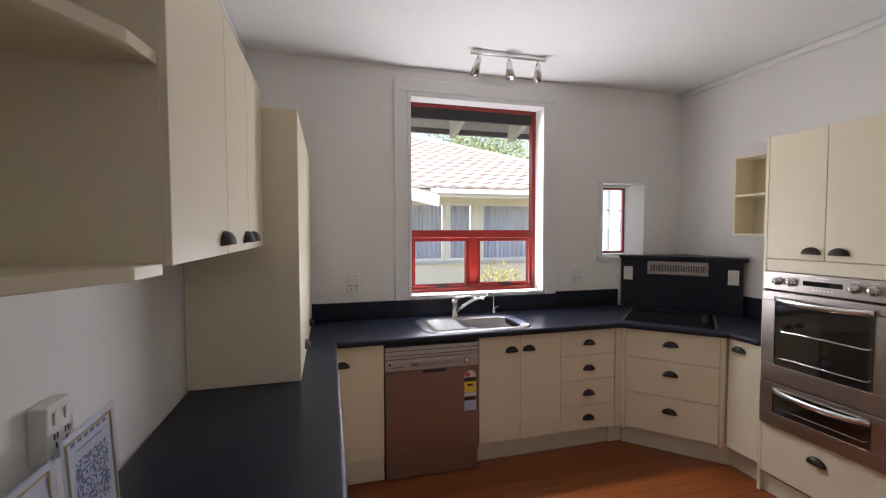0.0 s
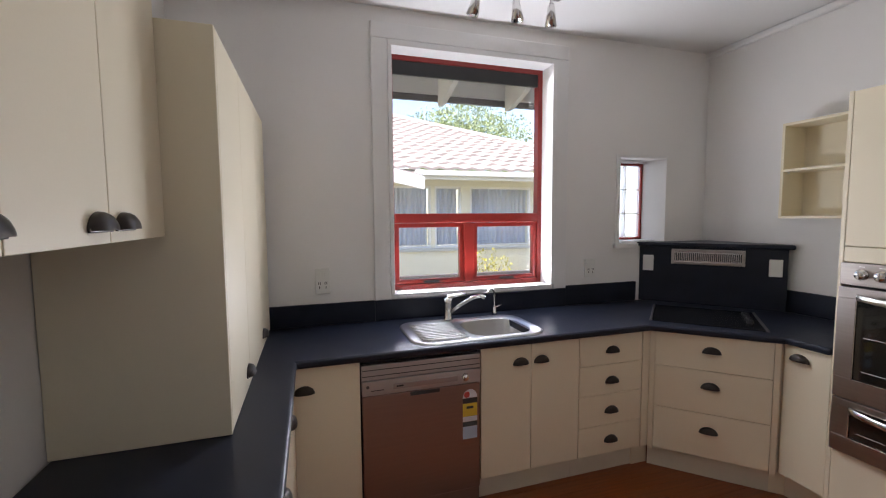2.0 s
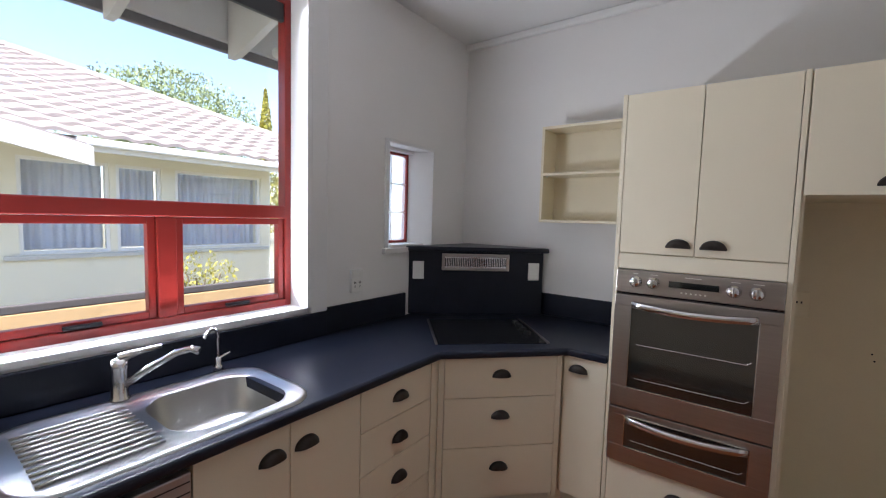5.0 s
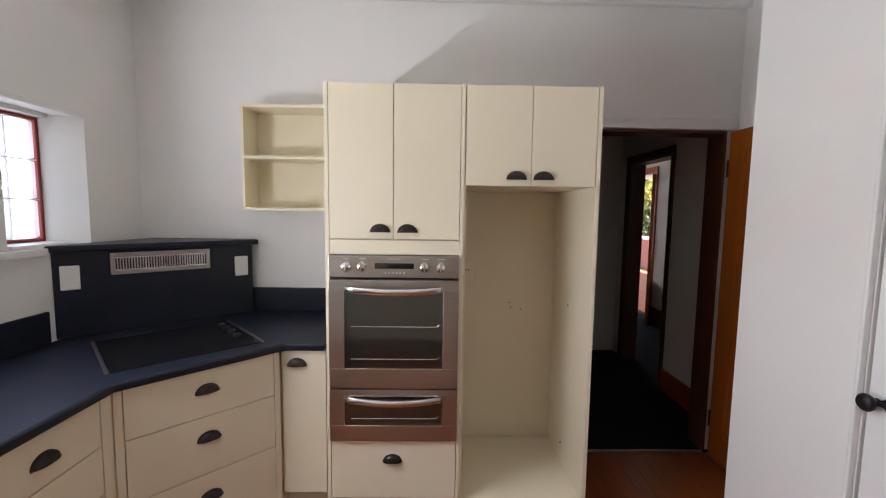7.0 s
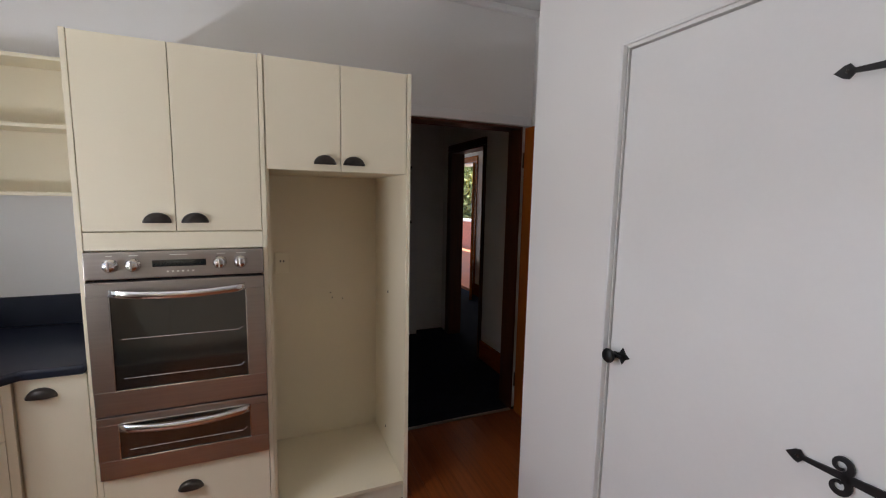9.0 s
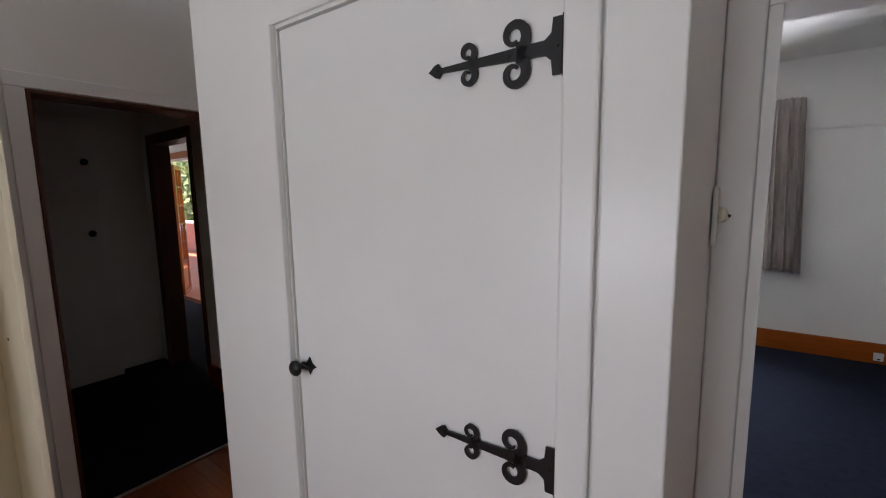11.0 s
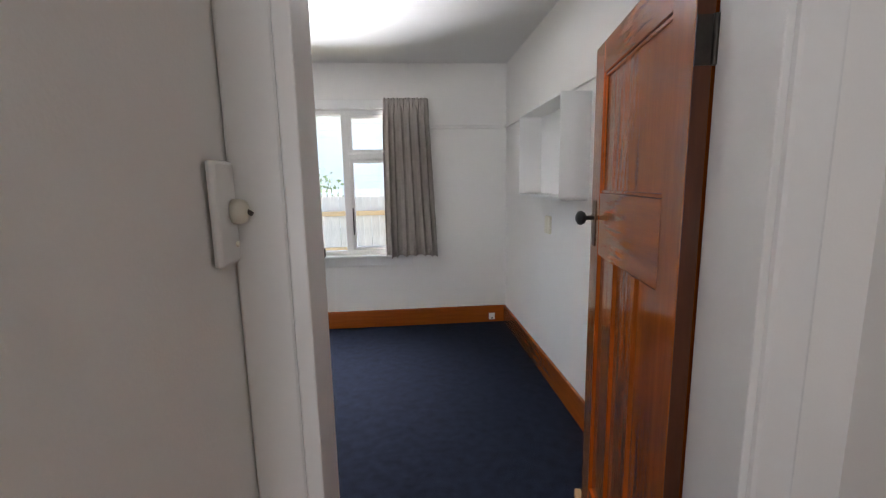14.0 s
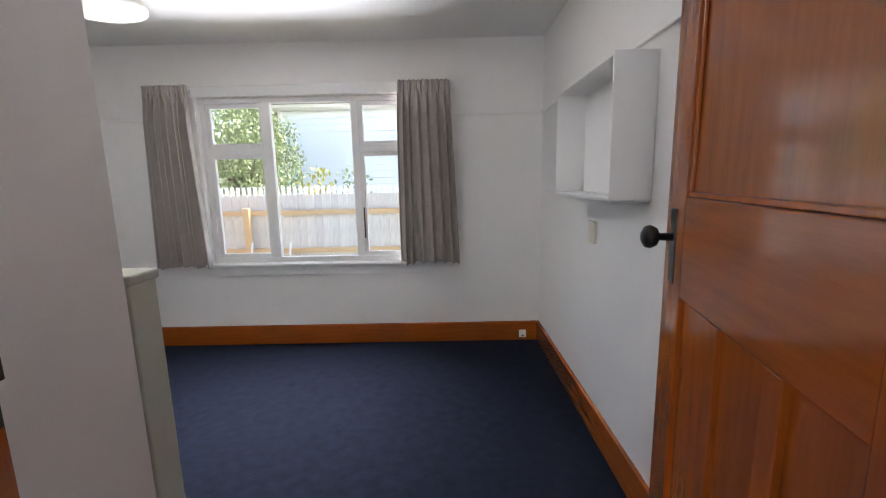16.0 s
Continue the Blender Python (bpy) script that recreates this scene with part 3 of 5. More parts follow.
def kitchen_window():
    w = thing("window_1", pose(0.815, YN, 0), "red-painted timber kitchen window in a white reveal", "window", kind="structure")
    W = 1.11
    y0, y1 = 0.115, 0.175
    part("window_frame", ring_frame(W, 1.06, 2.565, y0, y1, 0.034), M_RED, w)
    part("transom", box(0.035, W - 0.035, y0 - 0.006, y1, 1.500, 1.562, 0.005), M_RED, w)
    part("mullion", box(0.515, 0.585, y0 - 0.004, y1, 1.095, 1.499, 0.005), M_RED, w)
    for a, b in ((0.036, 0.514), (0.586, W - 0.036)):
        s = part("sash", ring_frame(b - a, 1.096, 1.498, y0 + 0.012, y1 - 0.01, 0.028, None, a), M_RED, w, "red awning sash")
        part("pane", box(a + 0.026, b - 0.026, y0 + 0.03, y0 + 0.034, 1.122, 1.472), M_PANE, s).visible_shadow = False
        part("window_stay", box((a + b) / 2 - 0.05, (a + b) / 2 + 0.06, y0 - 0.006, y0 + 0.010, 1.10, 1.115, 0.004), M_BLACK, s, "black metal window stay")
    part("pane", box(0.034, W - 0.034, y0 + 0.03, y0 + 0.034, 1.562, 2.531), M_PANE, w).visible_shadow = False
    part("blind", box(0.036, W - 0.036, y0 + 0.004, y0 + 0.028, 2.445, 2.5305, 0.004), M_BLACKP, w, "black rolled-up blind")
    part("window_sill", box(-0.002, W + 0.002, -0.012, y0 + 0.0, 1.035, 1.062, 0.004), M_TRIM, w)
    bm = bmesh.new()
    box(-0.12, -0.022, -0.022, -0.001, 1.03, 2.596, 0.004, bm)
    box(W + 0.022, W + 0.12, -0.022, -0.001, 1.03, 2.595, 0.004, bm)
    box(-0.12, W + 0.12, -0.022, -0.001, 2.597, 2.69, 0.004, bm)
    part("architrave", bm, M_TRIM, w)
    bm = bmesh.new()
    box(-0.021, 0.004, -0.026, y0 - 0.001, 1.063, 2.560, 0.002, bm)
    box(W - 0.004, W + 0.021, -0.026, y0 - 0.001, 1.063, 2.560, 0.002, bm)
    box(-0.021, W + 0.021, -0.026, y0 - 0.001, 2.5605, 2.594, 0.002, bm)
    part("reveal", bm, M_TRIM, w)


def small_window():
    w = thing("window_2", pose(2.505, YN, 0), "small red-framed glass block window in a splayed white reveal", "window", kind="structure")
    W = 0.427
    a0, a1 = 0.03, 0.342
    part("window_frame", ring_frame(a1 - a0, 1.352, 1.943, 0.145, 0.185, 0.016, None, a0), M_RED, w)
    bw = (a1 - a0 - 0.042) / 2
    for i in range(3):
        for j in range(2):
            x = a0 + 0.019 + j * (bw + 0.004)
            part("glass_block", box(x, x + bw, 0.15, 0.20, 1.370 + i * 0.187, 1.552 + i * 0.187, 0.012), M_BLOCK, w).visible_shadow = False
    bm = bmesh.new()
    for i in range(2):
        box(a0 + 0.016, a1 - 0.016, 0.152, 0.19, 1.5525 + i * 0.187, 1.5565 + i * 0.187, 0, bm)
    xm = (a0 + a1) / 2
    box(xm - 0.0018, xm + 0.0018, 0.152, 0.19, 1.369, 1.926, 0, bm)
    part("mortar", bm, M_TRIM, w)
    # the sides of the reveal run in towards the frame
    bm = prism([(W - 0.001, -0.004), (a1 + 0.001, 0.145), (a1 + 0.001, 0.199), (W - 0.001, 0.199)], 1.336, 1.9645)
    prism([(0.001, -0.004), (a0 - 0.001, 0.145), (a0 - 0.001, 0.199), (0.001, 0.199)], 1.336, 1.9645, 0, bm)
    box(a0 - 0.001, a1 + 0.001, 0.1, 0.199, 1.944, 1.9645, 0, bm)
    box(a0 - 0.001, a1 + 0.001, 0.0, 0.199, 1.336, 1.351, 0, bm)
    part("reveal", bm, M_TRIM, w)
    bm = bmesh.new()
    box(-0.036, -0.002, -0.012, -0.001, 1.335, 1.965, 0.003, bm)
    box(-0.036, W + 0.002, -0.012, -0.001, 1.967, 1.985, 0.003, bm)
    part("architrave", bm, M_TRIM, w)
    part("window_sill", box(-0.05, 0.16, -0.03, -0.001, 1.30, 1.334, 0.004), M_TRIM, w)


kitchen_window()
small_window()

# ---- kitchen cabinets ----


def cup_mesh():
    bm = bmesh.new()
    W, H, D = 0.046, 0.036, 0.026
    rows = []
    for j in range(6):
        ph = math.pi / 2 * j / 5
        rows.append([bm.verts.new((W * math.cos(th) * (0.25 + 0.75 * math.cos(ph)), -D * math.sin(ph) ** 0.8 if ph > 0 else 0, H * math.sin(th) * (0.15 + 0.85 * math.cos(ph)))) for th in [math.pi * i / 14 for i in range(15)]])
    for a, b in zip(rows, rows[1:]):
        for i in range(14):
            bm.faces.new((a[i], a[i + 1], b[i + 1], b[i]))
    bm.faces.new(rows[-1])
    box(-0.047, 0.047, -0.006, -0.0005, -0.004, 0.006, 0.002, bm)
    return finish(bm, "cup_handle", M_BRONZE, True)


CUP = cup_mesh()


def cup(parent, x, z, y=-0.02):
    return part("handle", CUP, M_BRONZE, parent, "dark bronze cup handle", m=pose(x, y, z))


def leaf(parent, name, x0, x1, z0, z1, hx=None, hz=None, material=None):
    """A flat cabinet front, 19 mm thick, standing before the carcass."""
    d = part(name, box(x0 + 0.0015, x1 - 0.0015, -0.019, -0.0005, z0 + 0.0015, z1 - 0.0015, 0.0018), material or M_CREAM, parent)
    if hx is not None:
        cup(d, hx, hz)
    return d


def base_unit(name, m, w, fronts, label, depth=0.55, back=0.055, top=0.862):
    u = thing(name, m, label, "cabinet", "kitchen base cabinets")
    part("body", box(0, w, 0, depth, 0.145, top), M_CARC, u)
    part("kickboard", box(0, w, back, back + 0.018, 0.0, 0.1445), M_KICK, u)
    for f in fronts:
        leaf(u, *f)
    return u


FY = 2.684
base_unit("corner_base_cabinet", pose(0.2175, FY, 0), 0.3155, [("door", 0.003, 0.3145, 0.15, 0.862, 0.062, 0.738)], "cream base cabinet with one door beside the dishwasher", back=0.01)
base_unit("sink_cabinet", pose(1.149, FY, 0), 0.598, [("door", 0.0, 0.295, 0.15, 0.862, 0.231, 0.752), ("door", 0.295, 0.598, 0.15, 0.862, 0.356, 0.752)], "cream sink cabinet with two doors", top=0.74)
base_unit("drawer_cabinet", pose(1.748, FY, 0), 0.442, [("drawer", 0.0, 0.436, a, b, 0.222, h) for a, b, h in ((0.15, 0.325, 0.225), (0.325, 0.508, 0.401), (0.508, 0.684, 0.578), (0.684, 0.862, 0.757))], "cream cabinet with four drawers")
_d = base_unit("corner_drawer_cabinet", pose(2.247, 2.672, 0, 0, 0, -45), 0.62, [("drawer", 0.028, 0.592, a, b, 0.31, h) for a, b, h in ((0.15, 0.41, 0.30), (0.41, 0.66, 0.56), (0.66, 0.862, 0.765))], "cream diagonal corner cabinet with three wide drawers under the hob", 0.50)
for a in (0.0, 0.593):
    part("filler", box(a, a + 0.027, -0.016, -0.0005, 0.132, 0.862, 0.002), M_CREAM, _d)
solo("corner_post", box(2.180, 2.295, FY + 0.045, FY + 0.063, 0, 0.1445, 0, box(2.191, 2.246, FY - 0.016, FY + 0.05, 0.145, 0.862, 0.002)), M_CREAM, "cream filler post between drawer cabinets", "filler", m=None)
solo("corner_post", prism([(2.688, 2.236), (2.697, 2.2325), (2.76, 2.2325), (2.72, 2.29)], 0.145, 0.862, 0, prism([(2.715, 2.28), (2.775, 2.225), (2.79, 2.235), (2.73, 2.29)], 0, 0.1445)), M_CREAM, "cream filler post beside the narrow cabinet", "filler")
base_unit("narrow_cabinet", pose(2.712, 2.232, 0, 0, 0, -90), 0.222, [("door", 0.012, 0.221, 0.15, 0.862, 0.085, 0.79)], "narrow cream base cabinet beside the oven tower")
_lr = base_unit("bench_cabinet", pose(0.215, 0.86, 0, 0, 0, 90), 1.80, [("door", 0.45 * i, 0.45 * (i + 1), 0.15, 0.862, 0.45 * i + 0.10, 0.77) for i in range(4)], "cream cabinets under the long bench", 0.55)


def worktop():
    t = thing("worktop", pose(0, 0, 0), "black laminate worktop running round three sides with upstand", "worktop")
    pts = [(XL + 0.002, 0.78), (0.252, 0.78), (0.252, 2.632), (2.215, 2.632), (2.672, 2.195), (2.672, 2.010), (XR - 0.002, 2.010), (XR - 0.002, YN - 0.002), (XL + 0.002, YN - 0.002)]
    bm = prism(pts, 0.863, 0.90, 0.012)
    top = part("slab", bm, M_TOP, t, smooth=False)
    cut = part("cutout", prism([(0.87, 2.72), (1.49, 2.72), (1.49, 3.12), (0.87, 3.12)], 0.80, 0.95), M_TOP, None)
    # the sink bowl passes through the slab
    md = top.modifiers.new("bowl", "BOOLEAN")
    md.object, md.solver = cut, "EXACT"
    dg = bpy.context.evaluated_depsgraph_get()
    me = bpy.data.meshes.new_from_object(top.evaluated_get(dg))
    top.modifiers.clear()
    top.data = me
    bpy.data.objects.remove(cut)
    bm = bmesh.new()
    box(0.062, 0.694, YN - 0.020, YN - 0.003, 0.901, 1.03, 0.004, bm)
    box(0.6945, 2.045, YN - 0.024, YN - 0.003, 0.901, 1.028, 0.004, bm)
    box(2.0455, 2.66, YN - 0.020, YN - 0.003, 0.901, 1.045, 0.004, bm)
    part("upstand", bm, M_TOP, t)
    part("upstand", box(XR - 0.020, XR - 0.003, 2.010, 2.62, 0.901, 1.045, 0.004), M_TOP, t)
    return t


worktop()


def hood():
    t = thing("corner_extractor", pose(2.665, 3.262, 0, 0, 0, -49.5), "black laminate corner splash box with extractor grille above the hob", "extractor")
    part("top", prism([(0, 0.0), (0.93, 0.0), (0.93, 0.07), (0.46, 0.455), (0.0, 0.025)], 1.312, 1.342, 0.008), M_TOP, t)
    part("panel", box(0.02, 0.90, 0.03, 0.048, 0.901, 1.311, 0.002), M_TOP, t)
    g = part("grille", ring_frame(0.44, 1.188, 1.297, 0.018, 0.0298, 0.02, None, 0.232), M_STEEL, t, "stainless extractor grille")
    part("recess", box(0.252, 0.652, 0.026, 0.0296, 1.208, 1.277), M_SLOT, g)
    pm = finish(box(0, 0.0055, 0.019, 0.0255, 1.216, 1.269), "slat", M_CHROME)
    for i in range(34):
        part("slat", pm, M_CHROME, g, m=pose(0.2575 + i * 0.0116, 0, 0))
    part("bar", box(0.252, 0.652, 0.018, 0.026, 1.2085, 1.2155, 0, box(0.252, 0.652, 0.018, 0.026, 1.2695, 1.2765)), M_CHROME, g)
    for x, w in ((0.045, 0.072), (0.80, 0.072)):
        s = part("switch_plate", box(x, x + w, 0.019, 0.0298, 1.13, 1.245, 0.004), M_PLAST, t, "white switch plate")
        part("rocker", box(x + w / 2 - 0.012, x + w / 2 + 0.012, 0.0145, 0.0188, 1.18, 1.192, 0.002), M_PLAST, s)
    return t


hood()


def hob():
    t = thing("ceramic_hob", pose(2.285, 2.728, 0.9005, 0, 0, -46.5), "black ceramic hob with steel side trims let into the worktop", "hob")
    part("glass", box(0.02, 0.575, 0.0, 0.50, 0.0, 0.006, 0.002), M_HOB, t)
    for x in (0.0, 0.576):
        part("trim", box(x + 0.004, x + 0.017, -0.004, 0.504, 0.0, 0.008, 0.003), M_STEEL, t, "steel edge trim")
    for i in range(4):
        part("knob", lathe([(0.019, 0), (0.019, 0.010), (0.016, 0.016)], 16), M_BLACKP, t, m=pose(0.525, 0.16 + i * 0.075, 0.0065))


hob()


def rrect(x0, x1, y0, y1, r, n=6):
    out = []
    for cx, cy, a0 in ((x1 - r, y1 - r, 0), (x0 + r, y1 - r, 90), (x0 + r, y0 + r, 180), (x1 - r, y0 + r, 270)):
        for i in range(n + 1):
            a = radians(a0 + 90 * i / n)
            out.append((cx + r * math.cos(a), cy + r * math.sin(a)))
    return out


def sink():
    t = thing("sink", pose(0.80, 2.67, 0.9005), "stainless sink with ribbed drainer and one bowl", "sink")
    outer = rrect(0.0, 0.765, 0.0, 0.47, 0.11)
    rings = [(outer, 0.0), (rrect(0.004, 0.761, 0.004, 0.466, 0.108), 0.007), (rrect(0.016, 0.749, 0.016, 0.454, 0.1), 0.008), (rrect(0.028, 0.737, 0.028, 0.442, 0.095), 0.003)]
    bowl = [(rrect(0.345, 0.715, 0.055, 0.40, 0.10), 0.003), (rrect(0.350, 0.710, 0.060, 0.395, 0.10), -0.004), (rrect(0.362, 0.698, 0.072, 0.383, 0.095), -0.12), (rrect(0.385, 0.675, 0.095, 0.36, 0.08), -0.14)]
    bm = bmesh.new()

    def loops(rs):
        vs = [[bm.verts.new((x, y, z)) for x, y in pts] for pts, z in rs]
        for a, b in zip(vs, vs[1:]):
            for i in range(len(a)):
                bm.faces.new((a[i], a[(i + 1) % len(a)], b[(i + 1) % len(a)], b[i]))
        return vs
    o = loops(rings)
    n = len(o[-1])
    b = loops(bowl)
    for i in range(n):
        bm.faces.new((o[-1][i], o[-1][(i + 1) % n], b[0][(i + 1) % n], b[0][i]))
    bm.faces.new(b[-1])
    part("basin", bm, M_SINK, t, smooth=True)
    for i in range(11):
        y = 0.075 + i * 0.031
        part("drainer_rib", tube([(0.06, y, 0.0035), (0.10, y, 0.005), (0.28, y, 0.005), (0.315, y, 0.003)], 0.005, 8), M_SINK, t, smooth=True)
    part("waste", lathe([(0.04, 0), (0.038, 0.004), (0.02, 0.002)], 20), M_CHROME, t, m=pose(0.53, 0.23, -0.1395), smooth=True)
    return t


sink()


def tap():
    t = thing("mixer_tap", pose(1.125, 3.13, 0.905), "chrome single-lever kitchen mixer tap", "tap")
    part("body", lathe([(0.03, 0), (0.03, 0.006), (0.024, 0.012), (0.023, 0.10), (0.026, 0.11), (0.02, 0.135)], 20), M_CHROME, t, smooth=True)
    part("spout", tube([(0.015, -0.01, 0.05), (0.06, -0.06, 0.10), (0.12, -0.13, 0.155), (0.15, -0.165, 0.168), (0.165, -0.185, 0.162)], 0.011, 12, radii=[0.014, 0.012, 0.011, 0.011, 0.013]), M_CHROME, t, smooth=True)
    part("lever", tube([(0.0, 0, 0.135), (0.05, -0.01, 0.148), (0.115, -0.02, 0.155)], 0.008, 10, radii=[0.018, 0.010, 0.007]), M_CHROME, t, smooth=True)
    t = thing("filter_tap", pose(1.455, 3.165, 0.9005), "slim chrome swan-neck filter tap", "tap")
    part("base", lathe([(0.018, 0), (0.018, 0.02), (0.011, 0.03), (0.011, 0.055)], 16), M_CHROME, t, smooth=True)
    pts = [(0, 0, 0.05), (0, 0, 0.13)] + [(-0.04 + 0.04 * math.cos(a), -0.03 + 0.03 * math.cos(a), 0.135 + 0.042 * math.sin(a)) for a in [math.pi * 0.85 * i / 8 for i in range(9)]]
    part("spout", tube(pts, 0.0055, 10), M_CHROME, t, smooth=True)
    part("lever", tube([(0, 0, 0.05), (0.045, 0, 0.062)], 0.005, 8), M_CHROME, t, smooth=True)


tap()


def dishwasher():
    t = thing("dishwasher", pose(0.537, 2.660, 0.0), "brown-tinted stainless dishwasher with energy stickers", "dishwasher")
    W = 0.606
    part("body", box(0.004, W - 0.004, 0.028, 0.57, 0.02, 0.85), M_SLOT, t)
    part("top_rail", box(0.0, W, -0.004, 0.0275, 0.765, 0.838, 0.004), M_DWP, t)
    for z in (0.783, 0.812):
        part("groove", box(0.004, W - 0.004, -0.0052, -0.0042, z, z + 0.004), M_SLOT, t)
    p = part("control_panel", box(0.0, W, -0.010, 0.0275, 0.690, 0.762, 0.004), M_DWP, t, "silver control panel")
    part("display", box(0.15, 0.48, -0.0135, -0.0103, 0.712, 0.739, 0.003), M_STEEL, p)
    part("button", box(0.165, 0.20, -0.0155, -0.0138, 0.722, 0.730, 0.001), M_SLOT, p)
    part("dial", lathe([(0.019, 0), (0.018, 0.014), (0.012, 0.018)], 18), M_CHROME, p, m=pose(0.52, -0.0105, 0.727, 90), smooth=True)
    part("badge", lathe([(0.008, 0), (0.008, 0.002)], 12), M_SLOT, p, m=pose(0.028, -0.0105, 0.735, 90))
    part("badge_bar", box(0.042, 0.105, -0.0115, -0.0103, 0.713, 0.717), M_SLOT, p)
    d = part("door", box(0.002, W - 0.002, -0.006, 0.0275, 0.125, 0.687, 0.005), M_DW, t, "brown-tinted brushed steel door")
    part("grip", box(0.235, 0.385, -0.0085, -0.0063, 0.666, 0.684, 0.002), M_SLOT, d)
    part("plinth", box(0.004, W - 0.004, 0.002, 0.0275, 0.006, 0.122, 0.003), M_DW, t)
    y0, y1 = -0.0075, -0.0063
    for z0, z1, mm in ((0.585, 0.610, M_SLOT), (0.515, 0.583, M_YEL), (0.487, 0.513, M_PAPER), (0.462, 0.485, M_SLOT), (0.395, 0.460, M_BLU)):
        part("sticker", box(0.508, 0.587, y0, y1, z0, z1), mm, d)
    bm = bmesh.new()
    vs = [bm.verts.new((0.5475 + 0.0395 * math.cos(math.pi * i / 14), y0, 0.612 + 0.045 * math.sin(math.pi * i / 14))) for i in range(15)]
    bm.faces.new(vs)
    r = bmesh.ops.extrude_face_region(bm, geom=bm.faces[:])
    for v in [g for g in r["geom"] if isinstance(g, bmesh.types.BMVert)]:
        v.co.y = y1
    part("sticker", bm, M_PAPER, d, "white half-round rating sticker")
    bm = bmesh.new()
    vs = [bm.verts.new((0.53 + 0.016 * math.cos(6.283 * i / 14), y0 - 0.0008, 0.63 + 0.016 * math.sin(6.283 * i / 14))) for i in range(14)]
    bm.faces.new(vs)
    part("star", bm, M_REDS, d)
    part("sticker_bar", box(0.528, 0.566, y0 - 0.001, y0 - 0.0002, 0.555, 0.568), M_SLOT, d)


dishwasher()


def tower():
    t = thing("oven_tower", pose(2.705, 2.007, 0, 0, 0, -90), "tall cream oven tower with two upper doors and a drawer", "cabinet")
    W, D = 0.637, 0.61
    part("side_panel", box(0.0, 0.018, -0.019, D, 0, 2.094, 0.002), M_CREAM, t)
    part("side_panel", box(W - 0.018, W, -0.019, D, 0, 2.094, 0.002), M_CREAM, t)
    part("back", box(0.018, W - 0.018, D - 0.01, D, 0.1, 2.09), M_CARC, t)
    for z in (0.11, 0.418, 1.325, 1.395, 2.072):
        part("shelf", box(0.0185, W - 0.0185, 0.0, D - 0.0105, z - 0.016, z), M_CARC, t)
    leaf(t, "door", 0.019, 0.313, 1.392, 2.092, 0.252, 1.428)
    leaf(t, "door", 0.313, W - 0.019, 1.392, 2.092, 0.378, 1.428)
    part("filler", box(0.0195, W - 0.0195, -0.017, -0.0005, 1.322, 1.389, 0.001), M_CREAM, t)
    leaf(t, "drawer", 0.019, W - 0.019, 0.127, 0.420, 0.312, 0.318)
    part("kickboard", box(0.019, W - 0.019, 0.012, 0.03, 0, 0.11), M_KICK, t)
    return t


